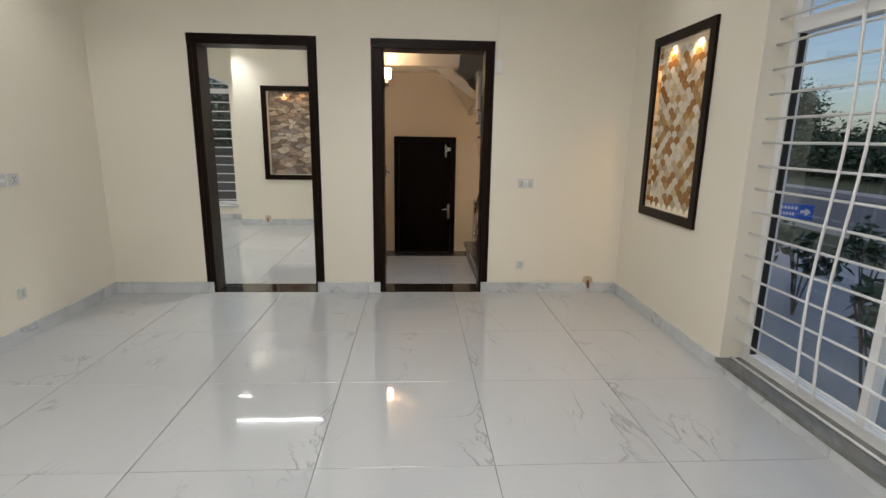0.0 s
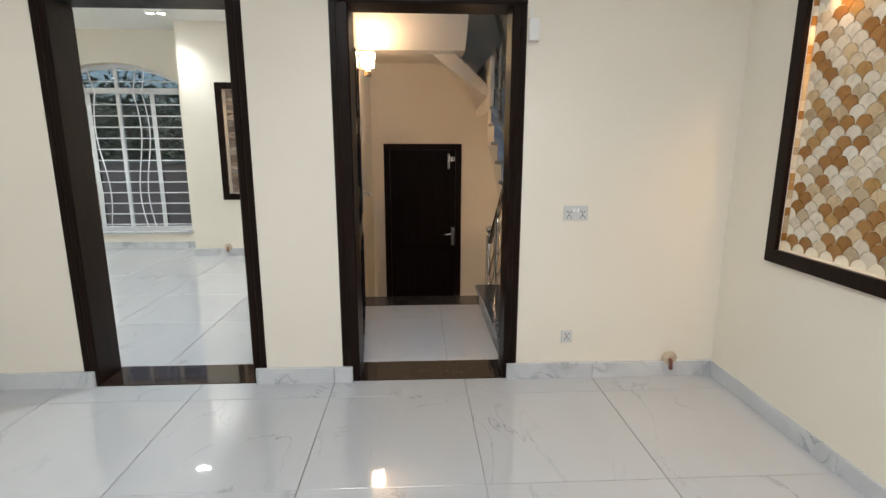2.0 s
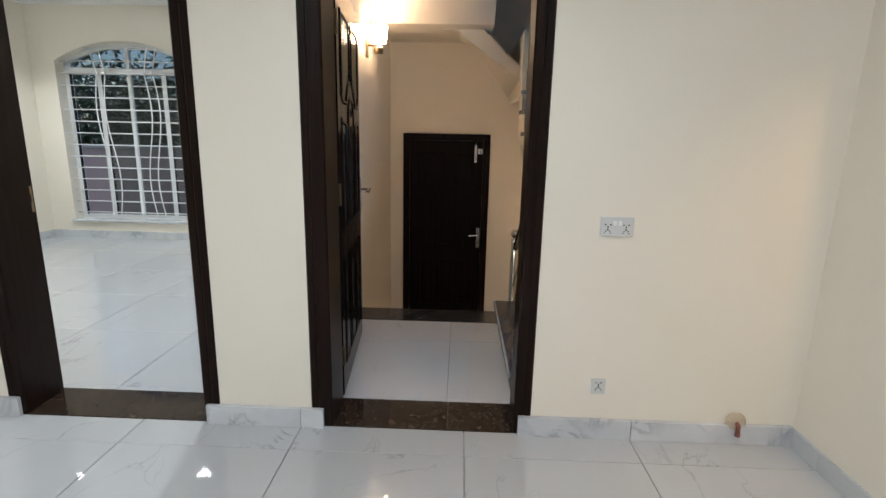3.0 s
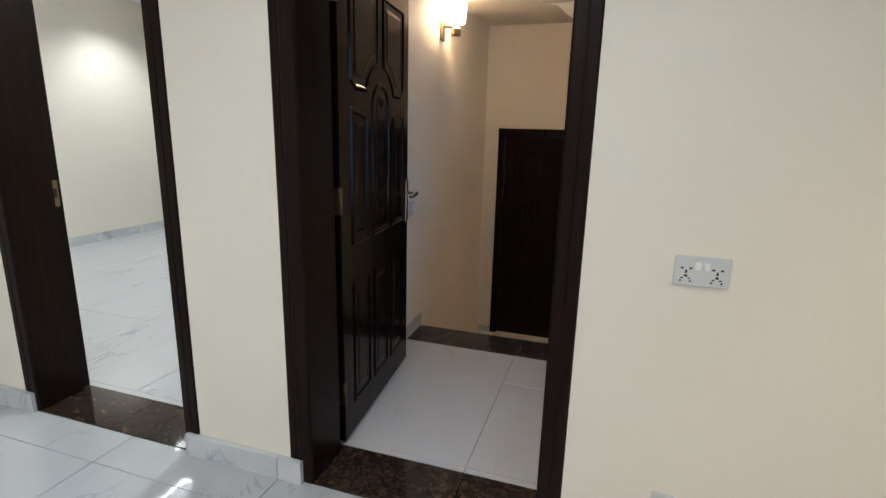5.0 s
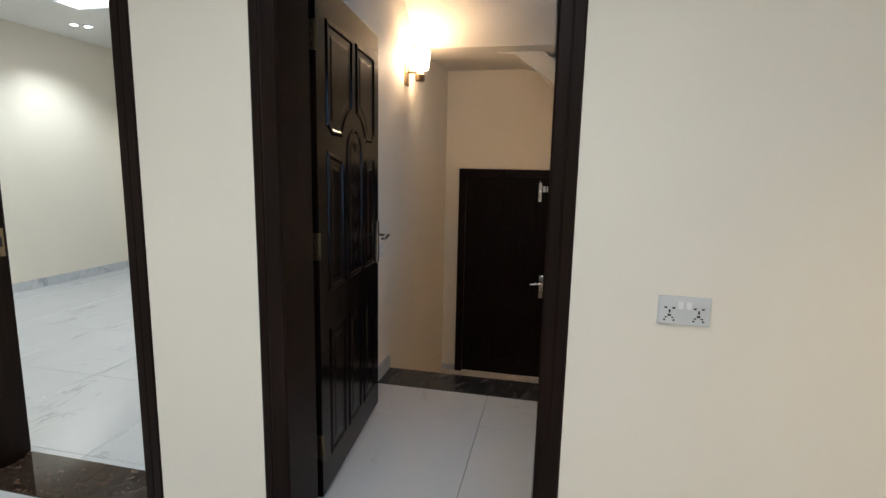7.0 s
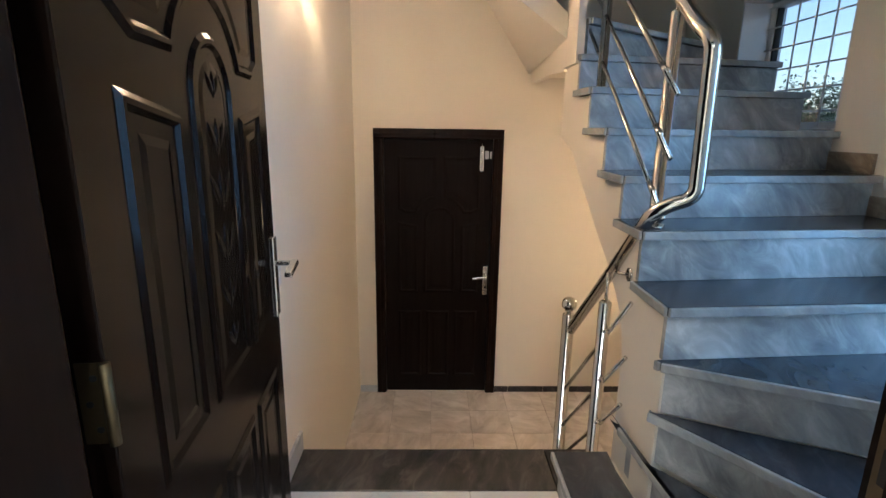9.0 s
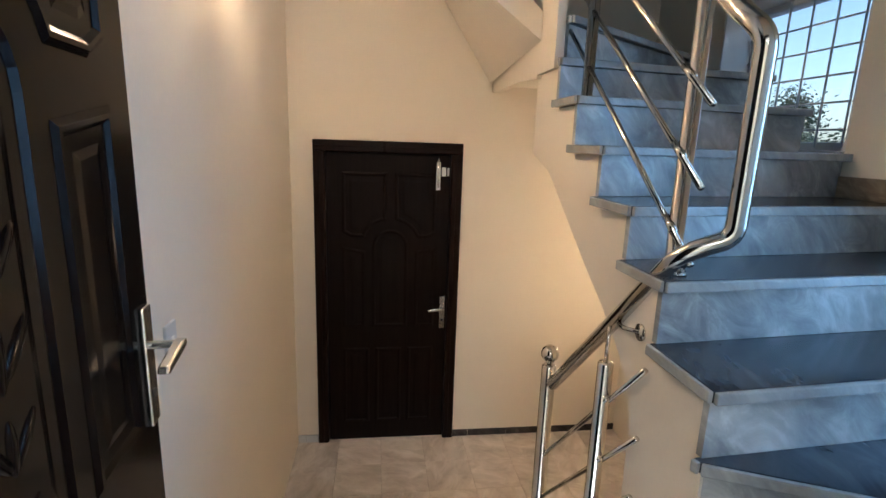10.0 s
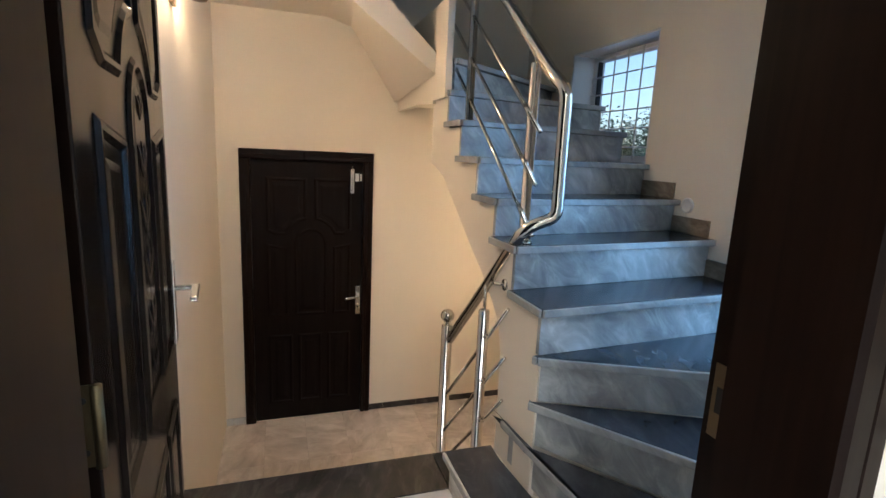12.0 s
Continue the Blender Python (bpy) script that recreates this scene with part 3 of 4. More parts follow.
    for u in uprights:
        part("bar", tube([(u, bar_y - 0.012, 0.02), (u, bar_y - 0.012, h - 0.02)], radius, 8), WHITE_METAL, t, "", True)
    return t


window("window_1", "tall white framed window with curved grille bars", (EX, -1.5, 0.09), -90, 2.4, 2.51, 1.93, (0.85, 1.6), (), 0.1335,
       ((0.56, -0.03), (0.675, -0.03), (1.1, -0.035), (1.2, -0.035), (1.9, -0.035), (2.0, -0.035)), bar_from=0.009, bar_y=0.076)
window("window_2", "arched white window with curved grille bars", (-4.37, LN, 0.245), 0, 1.72, 2.245, 1.865, (0.83,), (0.43, 1.28), 0.1475,
       ((0.49, 0.05), (0.60, 0.05), (1.10, -0.055), (1.21, -0.055)), glass=DARK_GLASS, skip_glass=(0,), arch_rise=0.24, bar_from=0.095)
window("window_3", "white stair window with a square grille", (EX, 3.10, 1.47), -90, 0.87, 0.74, uprights=(0.28, 0.42, 0.56, 0.70), bar_step=0.12, bar_from=0.10, thick=0.045, bar_y=0.16, frame_y=0.17, radius=0.005)
window("window_4", "white window beside the lowest steps", (EX, 1.39, 0.745), -90, 0.81, 1.455, uprights=(0.27, 0.54), bar_step=0.134, bar_from=0.08, thick=0.06)

LINING = plain("glazed_white_tile", (0.82, 0.83, 0.84), 0.1, vary=0.02, grain=60, relief=0.0, coat=0.5)
lining = thing("window_lining", "white painted lining of the stair window", "window lining", "", (0, 0, 0), 0, "structure")
part("side", box(EX + 0.002, EX + 0.168, 3.088, 3.0995, 1.476, 2.205), LINING, lining)
part("side", box(EX + 0.002, EX + 0.168, 2.2305, 2.242, 1.476, 2.205), LINING, lining)
part("top", box(EX + 0.002, EX + 0.168, 2.243, 3.087, 2.197, 2.2095), LINING, lining)
daylight = lamp("window_daylight", "AREA", (EX + 0.235, 0.985, 1.47), (0, 0.985, 1.0), SKY_WATTS, (0.32, 0.62, 1.0), 0.7)
daylight.data.shape, daylight.data.size, daylight.data.size_y = "RECTANGLE", 0.68, 1.3

SILL = banded("sill_marble", (0.16, 0.16, 0.155), (0.09, 0.09, 0.09), (0.26, 0.25, 0.24), 0.3, 3.0)
tagged(part("window_sill", box(EX - 0.02, EX + 0.145, -3.92, -1.485, 0.062, 0.092, 0.006), SILL), "grey marble sill under the tall window", "window sill", "", "structure")
tagged(part("window_sill", box(-4.40, -2.62, LN - 0.03, LN + 0.145, 0.218, 0.247, 0.006), SKIRT), "pale marble sill under the arched window", "window sill", "", "structure")
tagged(part("window_sill", box(EX - 0.012, EX + 0.165, 2.235, 3.095, 1.455, 1.475, 0.004), RISER), "grey marble sill of the stair window", "window sill", "", "structure")

# ---- stairs ----
RISE = 0.187
# heights of the treads: the upper steps are a little lower than the winders below
LEVEL = [RISE * n for n in range(7)] + [1.292, 1.466, 1.65, 1.82, 2.0]
NOSE = [None, ((1.045, 1.69), (1.045, W1)), ((1.257, 1.575), (1.342, W1)), ((1.26, 1.375), (1.92, W1)), ((1.268, 1.352), (EX, 0.845)), ((1.262, 1.339), (EX, 1.42)),
        ((1.262, 1.579), (EX, 1.68)), ((1.262, 1.794), (EX, 1.94)), ((1.262, 2.03), (EX, 2.205)), ((1.262, 2.294), (EX, 2.43)), ((1.262, 2.515), (EX, 2.675)),
        ((1.32, 2.575), (EX, 3.32)), ((1.36, 3.50), (1.36, FAR))]
stairs = thing("staircase", "grey marble winding staircase with cream sides", "staircase", "", (0, 0, 0), 0, "structure")
for n in range(1, 12):
    (a, b), (c, d) = NOSE[n], NOSE[n + 1]
    outer = {3: [(EX, W1)], 11: [(EX, FAR)]}.get(n, [])
    inner = [(1.262, 1.69)] if n == 1 else []
    back = Vector((b[1] - a[1], a[0] - b[0])).normalized() * -0.035
    if n == 5:
        d2, c2 = (EX, d[1] + 0.035), (c[0], c[1] + 0.035)
    elif n > 1:
        d2, c2 = (min(EX, d[0] + back.x), min(FAR, d[1] + back.y)), (c[0] + back.x * (n > 4), c[1] + back.y)
    else:
        d2, c2 = d, c
    z = LEVEL[n]
    pts = [a, b, *outer, d2, c2, *inner]
    own = []
    for p in pts:
        if not own or (Vector(p) - Vector(own[-1])).length > 0.004:
            own.append(p)
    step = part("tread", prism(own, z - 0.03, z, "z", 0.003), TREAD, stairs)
    w = (Vector(b) - Vector(a)).normalized()
    out = Vector((w.y, -w.x)) * 0.014
    lip = [tuple(Vector(a) + out), tuple(Vector(b) + out), b, a]
    part("nosing", prism(lip, z - 0.031, z - 0.0005, "z", 0.005), NOSING, step, "pale rounded nosing")
    if n > 1:
        # the rounded edge turns the corner along the free end
        run = (Vector(c2) - Vector(a)).normalized()
        side_out = Vector((-run.y, run.x)) * 0.012
        part("nosing", prism([a, tuple(Vector(a) + side_out), tuple(Vector(c2) + side_out), c2], z - 0.031, z - 0.0005, "z", 0.004), NOSING, step, "pale rounded nosing")
    # the riser stands back from the nosing and rests on the tread below
    u = (Vector(b) - Vector(a)).normalized()
    inward = Vector((-u.y, u.x))
    p, q = Vector(a) + u * (0.016 if n > 1 else 0.002) + inward * 0.024, Vector(b) + inward * 0.024
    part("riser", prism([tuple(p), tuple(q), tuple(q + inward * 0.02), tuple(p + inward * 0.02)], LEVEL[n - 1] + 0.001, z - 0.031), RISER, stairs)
side = [(NOSE[5][0][1] + 0.04, 0.0)]
for n in range(5, 11):
    y = NOSE[n][0][1] + 0.04
    side += [(y, side[-1][1]), (y, LEVEL[n] - 0.033)]
side += [(2.88, LEVEL[10] - 0.033)]
top_line = len(side)
side += [(2.88, 1.415), (2.82, 1.402), (2.63, 1.345), (2.56, 1.30), (2.13, 1.018), (1.96, 0.918), (1.82, 0.815), (1.745, 0.74), (1.705, 0.62), (1.70, 0.0)]
side = side[:1] + side[2:]
top_line -= 1
part("stringer", prism(side, 1.285, 1.335, "x"), STAIR_CREAM, stairs, "cream painted stringer")
under = [(min(y + 0.20, 2.879), z) for y, z in side[:top_line]] + side[top_line:]
part("underside", prism(under, 1.3355, EX - 0.001, "x"), STAIR_CREAM, stairs, "cream painted underside of the flight")
for n in (2, 3, 4):
    (a, b), (c, d) = NOSE[n], NOSE[n + 1]
    u = (Vector(b) - Vector(a)).normalized()
    shift = Vector((-u.y, u.x)) * 0.045
    corner = [(EX - 0.001, W1 + 0.001)] if n == 3 else []
    a2, b2 = Vector(a) + shift, Vector(b) + shift
    pts = [(max(1.285, a2.x), a2.y), (min(b2.x, EX - 0.001), max(W1 + 0.001, min(b2.y, FAR - 0.001))), *corner, (min(d[0], EX - 0.001), max(d[1], W1 + 0.001)), (1.285, c[1] + 0.03)]
    part("core", prism(pts, 0.0, LEVEL[n] - 0.031), STAIR_CREAM, stairs)
part("pillar", solid((1.288, 1.42, 0.0), (1.335, 1.70, 0.902)), STAIR_CREAM, stairs, "cream painted end of the stair wall")
part("plinth", prism([(1.07, W1 + 0.001), (1.07, 1.67), (1.285, 1.67), (1.285, 1.40), (EX - 0.001, 0.88), (EX - 0.001, W1 + 0.001)], 0.0, 0.155), STAIR_CREAM, stairs)


def loft(front, rear, y0, y1):
    """A body between two outlines of (x, z), one at each end along y."""
    bm, rings, steps = bmesh.new(), [], 28
    for i in range(steps + 1):
        f = i / steps
        rings.append([bm.verts.new((p[0] + (q[0] - p[0]) * f, y0 + (y1 - y0) * f, p[1] + (q[1] - p[1]) * f)) for p, q in zip(front, rear)])
    bm.faces.new(rings[0])
    bm.faces.new(rings[-1][::-1])
    for a, b in zip(rings, rings[1:]):
        for k in range(len(a)):
            q = (k + 1) % len(a)
            bm.faces.new((a[k], a[q], b[q], b[k]))
    return bm


part("winder_slab", loft([(1.264, 1.768), (EX - 0.001, 1.768), (EX - 0.001, 1.786), (1.264, 1.786)], [(1.264, 1.83), (EX - 0.001, 1.83), (EX - 0.001, 1.845), (1.264, 1.845)], 2.83, FAR - 0.001),
     STAIR_CREAM, stairs)
part("slab_end", box(1.2645, 1.304, 2.60, FAR - 0.001, 1.788, 2.32), STAIR_CREAM, stairs)
part("upper_slab", loft([(1.262, 1.935), (1.262, 2.06), (0.70, 2.56), (HALL_W + 0.001, 2.66), (HALL_W + 0.001, 2.42), (0.70, 2.345), (0.77, 2.285)],
                        [(1.245, 1.85), (1.262, 2.06), (0.70, 2.56), (HALL_W + 0.001, 2.66), (HALL_W + 0.001, 2.42), (0.72, 2.42), (0.90, 2.37)], 2.80, FAR - 0.001),
     STAIR_CREAM, stairs, "cream underside of the second flight")
part("third_slab", prism([(3.0, 2.36), (2.60, 2.36), (0.95, 3.72), (0.95, 3.95), (2.66, 2.54), (3.0, 2.52)], HALL_W + 0.001, 1.005, "x"), STAIR_CREAM, stairs, "cream sloping underside of the third flight")
BROWN_BLOCK = banded("brown_marble_block", (0.25, 0.205, 0.15), (0.11, 0.08, 0.055), (0.42, 0.36, 0.28), 0.3, 3.2)
# skirting blocks that step up along the outer wall
for n in range(5, 8):
    y0, y1 = NOSE[n][1][1], NOSE[n + 1][1][1]
    part("skirting_block", box(EX - 0.014, EX, y0 + 0.035, min(y1 + 0.02, 2.9), LEVEL[n], LEVEL[n] + 0.085, 0.003), BROWN_BLOCK, stairs, "mottled brown marble skirting block")

lower = thing("lower_steps", "dark marble steps down to the lower door", "steps", "", (0, 0, 0), 0, "structure")
for k in range(1, 4):
    y0 = EDGE + 0.25 * (k - 1)
    part("tread", box(HALL_W + 0.001, 1.28, y0 - 0.01, y0 + 0.255, PIT * k / 4 - 0.03, PIT * k / 4, 0.005), BLACK_MARBLE, lower)
    part("riser", box(HALL_W + 0.001, 1.28, y0 - 0.018, y0 - 0.002, PIT * k / 4 + 0.001, PIT * (k - 1) / 4 - 0.031), RISER, lower)
    part("fill", box(HALL_W + 0.002, 1.27, y0, y0 + 0.248, PIT - 0.005, PIT * k / 4 - 0.031), STAIR_CREAM, lower)
part("riser", box(HALL_W + 0.001, 1.28, EDGE + 0.732, EDGE + 0.746, PIT, PIT * 3 / 4 - 0.031), RISER, lower)

# ---- stainless steel railing ----
rail = thing("stair_railing", "polished stainless steel stair railing with a ball on its end post", "railing")


def post(x, y, z0, z1, r=0.025, ball=False, stub=0.05):
    p = part("post", lathe([(0.038, z0), (0.038, z0 + 0.006), (r, z0 + 0.009), (r, z1 - 0.006), (r - 0.004, z1), (0.002, z1 + 0.001)], (x, y, 0), 20), STEEL, rail, "", True)
    if ball:
        part("neck", lathe([(0.010, z1), (0.010, z1 + 0.012), (0.020, z1 + 0.016), (0.010, z1 + 0.024)], (x, y, 0), 16), STEEL, p, "", True)
        bm = bmesh.new()
        bmesh.ops.create_uvsphere(bm, u_segments=24, v_segments=16, radius=0.038, matrix=Matrix.Translation((x, y, z1 + 0.052)))
        part("ball", bm, STEEL, p, "mirror polished steel ball", True)
    else:
        part("pin", tube([(x, y, z1), (x, y, z1 + stub)], 0.007, 10), STEEL, p, "", True)
    return p


post(1.243, 2.31, PIT / 2, 0.545, 0.030, ball=True)
post(1.246, 1.82, 0.0, 0.785, stub=0.12)
post(1.352, 1.70, LEVEL[6], 1.845, 0.022, stub=0.06)
post(1.335, 2.385, LEVEL[9], 2.36, 0.022, stub=0.06)
part("handrail", tube([(1.248, 2.27, 0.475), (1.292, 1.60, 1.175), (1.335, 1.565, 1.215), (1.405, 1.535, 1.245), (1.375, 1.49, 1.72), (1.353, 1.55, 1.775), (1.353, 2.03, 2.165), (1.35, 3.3, 3.10)],
                      0.025, 18, 0.06), STEEL, rail, "thick polished steel handrail", True)
for z in (0.842, 0.626, 0.43):
    r = part("rod", tube([(1.272, 1.635, z), (1.243, 2.31, z - 0.735)], 0.009, 10), STEEL, rail, "", True)
    part("clamp", tube([(1.247, 1.79, z - 0.168), (1.246, 1.85, z - 0.233)], 0.0115, 10), STEEL, r, "", True)
for z in (1.571, 1.367, 1.165):
    r = part("rod", tube([(1.325, 1.575, z), (1.33, 2.68, z + 0.83)], 0.009, 10), STEEL, rail, "", True)
    part("clamp", tube([(1.327, 1.67, z + 0.071), (1.327, 1.72, z + 0.109)], 0.0115, 10), STEEL, r, "", True)
bracket = part("wall_bracket", tube([(1.276, 1.83, 0.915), (1.262, 1.765, 0.922), (1.284, 1.70, 0.932)], 0.007, 10, 0.02), STEEL, rail, "", True)
part("rosette", lathe([(0.026, -0.006), (0.026, 0.0), (0.010, 0.004)], (1.284, 1.70, 0.932), 16, "x"), STEEL, bracket, "", True)
bracket = part("wall_bracket", tube([(1.335, 1.60, 1.20), (1.335, 1.61, 1.165), (1.335, 1.64, 1.13)], 0.008, 10, 0.01), STEEL, rail, "", True)
part("rosette", lathe([(0.026, RISE * 6 + 0.001), (0.024, RISE * 6 + 0.008), (0.010, RISE * 6 + 0.012)], (1.335, 1.645, 0), 16), STEEL, bracket, "", True)

# ---- wall lamp in the hall ----
SHADE = glowing("lit_glass_shade", (1.0, 0.69, 0.41), SHADE_STRENGTH)
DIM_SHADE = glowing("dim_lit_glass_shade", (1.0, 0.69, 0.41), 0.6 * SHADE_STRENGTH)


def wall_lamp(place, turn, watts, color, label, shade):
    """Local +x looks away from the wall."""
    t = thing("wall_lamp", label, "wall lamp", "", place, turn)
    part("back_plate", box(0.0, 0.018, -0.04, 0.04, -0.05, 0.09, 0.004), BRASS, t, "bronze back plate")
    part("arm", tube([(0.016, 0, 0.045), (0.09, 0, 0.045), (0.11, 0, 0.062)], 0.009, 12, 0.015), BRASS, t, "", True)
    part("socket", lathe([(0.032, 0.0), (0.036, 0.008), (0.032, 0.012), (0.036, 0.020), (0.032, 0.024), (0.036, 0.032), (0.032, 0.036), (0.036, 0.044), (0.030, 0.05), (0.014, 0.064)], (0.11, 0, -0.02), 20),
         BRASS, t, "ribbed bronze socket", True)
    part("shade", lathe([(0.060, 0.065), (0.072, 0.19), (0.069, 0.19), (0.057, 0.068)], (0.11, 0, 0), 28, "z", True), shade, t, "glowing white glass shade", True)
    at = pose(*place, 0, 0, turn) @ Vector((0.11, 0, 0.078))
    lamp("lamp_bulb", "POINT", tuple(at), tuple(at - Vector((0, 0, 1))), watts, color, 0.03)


wall_lamp((HALL_W, 2.33, 2.09), 0, BULB_WATTS, WARM, "lit wall lamp with a white glass shade on a bronze bracket", SHADE)
# unseen lamp, added for the glow on the far wall below the flight
wall_lamp((EX, 3.05, 0.62), 180, UNDER_WATTS, WARM, "added unseen wall lamp with a white glass shade under the stairs", DIM_SHADE)

# ---- switches, sockets, small fittings ----


def plate(name, label, category, place, turn, w, h, pins=(), rockers=()):
    """A face plate on a wall; local -y looks into the room."""
    t = thing(name, label, category, "", place, turn)
    part("plate", box(-w / 2, w / 2, -0.009, 0.0, -h / 2, h / 2, 0.003), PLATE, t)
    for u, v in pins:
        for a, b, c, d in ((-0.011, 0.016, 0.006, 0.004), (0.011, 0.016, 0.006, 0.004), (0, 0.006, 0.004, 0.008), (0, -0.006, 0.007, 0.005), (-0.009, -0.013, 0.005, 0.003),
                           (0.009, -0.013, 0.005, 0.003), (-0.013, -0.021, 0.004, 0.004), (0.013, -0.021, 0.004, 0.004)):
            part("pin_hole", box(u + a - c * 0.65, u + a + c * 0.65, -0.0095, -0.0085, v + b - d * 0.65, v + b + d * 0.65), BLACK, t)
    for u, v in rockers:
        part("rocker", box(u - 0.008, u + 0.008, -0.013, -0.008, v - 0.011, v + 0.011, 0.002), WHITE_PLASTIC, t)
    return t


plate("double_socket", "white double socket with two rocker switches on the wall", "socket", (1.447, W0, 1.039), 0, 0.144, 0.086, ((-0.040, -0.008), (0.040, -0.008)), ((-0.011, 0.016), (0.011, 0.016)))
plate("wall_socket", "small white single socket low on the wall", "socket", (1.431, W0, 0.270), 0, 0.068, 0.078, ((0, 0.002),))
plate("switch_plate", "white switch plate on the side wall", "switch", (SX, -0.90, 1.11), 90, 0.086, 0.086, (), ((-0.02, 0), (0, 0), (0.02, 0)))
plate("double_socket", "white socket plate on the side wall", "socket", (SX, -0.79, 1.11), 90, 0.086, 0.086, ((0, 0),))
plate("wall_socket", "small white single socket low on the side wall", "socket", (SX, -0.88, 0.33), 90, 0.068, 0.078, ((0, 0.002),))
plate("switch_plate", "white switch plate in the stair hall", "switch", (HALL_W, 1.78, 0.90), 90, 0.07, 0.10, (), ((0, 0),))

junction = thing("door_contact", "white plastic alarm box with a thin cable beside the door frame", "alarm box", "", (1.157, W0, 1.985))
part("case", box(-0.027, 0.027, -0.03, 0, 0.0, 0.115, 0.004), WHITE_PLASTIC, junction)
part("cable", tube([(-0.008, -0.004, 0.115), (-0.008, -0.004, 0.90)], 0.003, 6), WHITE_PLASTIC, junction)


RAW = plain("raw_plaster", (0.50, 0.42, 0.31), 0.85, vary=0.25, grain=60, relief=0.4)
RUST = plain("rusty_pipe", (0.20, 0.07, 0.05), 0.6, vary=0.3)


def gas_point(place):
    t = thing("gas_outlet", "capped pipe stub with a tan plaster rosette over the skirting", "pipe", "", place)
    part("rosette", lathe([(0.048, 0.0), (0.05, -0.006), (0.036, -0.016), (0.012, -0.020)], (0, 0, 0.03), 18, "y"), RAW, t, "tan rough plaster rosette")
    part("elbow", tube([(0, -0.005, 0.03), (0, -0.034, 0.03), (0, -0.036, -0.012)], 0.010, 12, 0.012), RUST, t, "", True)
    part("cap", lathe([(0.012, -0.010), (0.012, -0.026), (0.006, -0.028)], (0, -0.036, 0), 12), RUST, t, "", True)


gas_point((2.089, W0 - 0.012, 0.085))
gas_point((-1.973, NICHE_Y - 0.012, 0.085))
cover = thing("junction_cover", "round white cover on the wall beside the stairs", "junction box", "", (EX, 1.875, 1.266), -90)
part("cover", lathe([(0.040, 0.0), (0.039, -0.009), (0.030, -0.012), (0.028, -0.008), (0.008, -0.009)], (0, 0, 0), 24, "y"), WHITE_PLASTIC, cover, "", True)

# ---- niches ----


def niche_frame(name, label, place, turn, w, h, face=0.07):
    t = thing(name, label, "niche frame", "", place, turn, "structure")
    for n, (a, b, c, d) in (("side", (0, face, 0, h)), ("side", (w - face, w, 0, h)), ("rail", (face, w - face, h - face, h)), ("rail", (face, w - face, 0, face))):
        part(n, box(a, b, -0.022, 0.004, c, d, 0.003), WOOD, t)
    return t


niche_frame("niche_trim", "dark wooden frame round the wall niche", (EX, -0.182, 0.833), -90, 0.857, 1.397)
niche_frame("niche_trim", "dark wooden frame round the stone clad niche", (-1.98, NICHE_Y, 0.74), 0, 0.93, 1.45, 0.08)
DEEP, SHALLOW = 0.12, 0.035


def niche_spot(place, watts, aim, flat=False):
    t = thing("niche_spotlight", "small bright warm spotlight in the niche top", "spotlight", "niche spotlights", place)
    for n, profile, stuff in (("ring", [(0.019, 0.0), (0.027, 0.0), (0.026, -0.005), (0.020, -0.006)], WHITE_METAL), ("lens", [(0.001, -0.001), (0.0185, -0.001), (0.017, -0.004), (0.001, -0.005)], WARM_SPOT_GLOW)):
        bm = lathe(profile, (0, 0, 0), 18)
        if flat:
            bmesh.ops.scale(bm, vec=(0.5, 1.2, 1), verts=bm.verts)
        part(n, bm, stuff, t)
    lamp("niche_beam", "SPOT", (place[0], place[1], place[2] - 0.012), (place[0] + aim[0], place[1] + aim[1], place[2] - 1), watts, AMBER, 0.012, 125, 0.9)


for y in (-0.43, -0.79):
    niche_spot((EX + 0.014, y, 2.155), NICHE_WATTS, (0.04, 0), True)
niche_spot((-1.64, NICHE_Y + 0.05, 2.115), 5.5, (0, 0.1))
# this second spot is added; only one is known in the stone niche
niche_spot((-1.38, NICHE_Y + 0.05, 2.115), 3, (0, 0.1))

# back boards to which the pieces are fixed
scale_panel = thing("fish_scale_panel", "cream, tan and brown onyx fish scale tiles in the lit niche", "wall tiles", "", (EX + SHALLOW, 0, 0))
part("board", box(-0.006, 0.0, -0.964, -0.256, 0.906, 2.154), plain("tile_grout", (0.86, 0.80, 0.66), 0.7, vary=0.05), scale_panel)
stone_panel = thing("stone_panel", "rough brown and grey ledge stones in the lit niche", "stone cladding", "", (0, NICHE_Y + DEEP, 0))
part("board", box(-1.899, -1.131, -0.006, 0.0, 0.821, 2.114), plain("mortar", (0.16, 0.13, 0.11), 0.9, vary=0.2), stone_panel)

# ---- outdoors ----
GROUND = -0.45
PAVING = plain("concrete_paving", (0.42, 0.42, 0.43), 0.8, vary=0.14, grain=20, relief=0.2)
ASPHALT = plain("asphalt", (0.14, 0.14, 0.145), 0.85, vary=0.15, grain=60, relief=0.2)
SOIL = plain("dry_grass", (0.10, 0.11, 0.06), 0.95, vary=0.35, grain=30, relief=0.5)
LEAF = plain("leaves", (0.042, 0.07, 0.036), 0.6, vary=0.45, grain=3.0, relief=0.0, shuffle=5)
BARK = plain("bark", (0.10, 0.075, 0.055), 0.9, vary=0.3, grain=25, relief=0.5)
bm = solid((-1500, -1500, GROUND - 0.6), (1500, 1500, GROUND), [((LW - 0.2, BACK - 0.2, -3), (EX + 0.2, LN + 0.2, 3))])
tagged(part("ground", bm, SOIL), "flat dry grassy ground round the house", "ground", "", "structure")
tagged(part("pavement", box(2.625, 7.5, -14, 22, GROUND - 0.1, GROUND + 0.03), PAVING), "pale grey concrete pavement beside the house", "pavement", "", "structure")
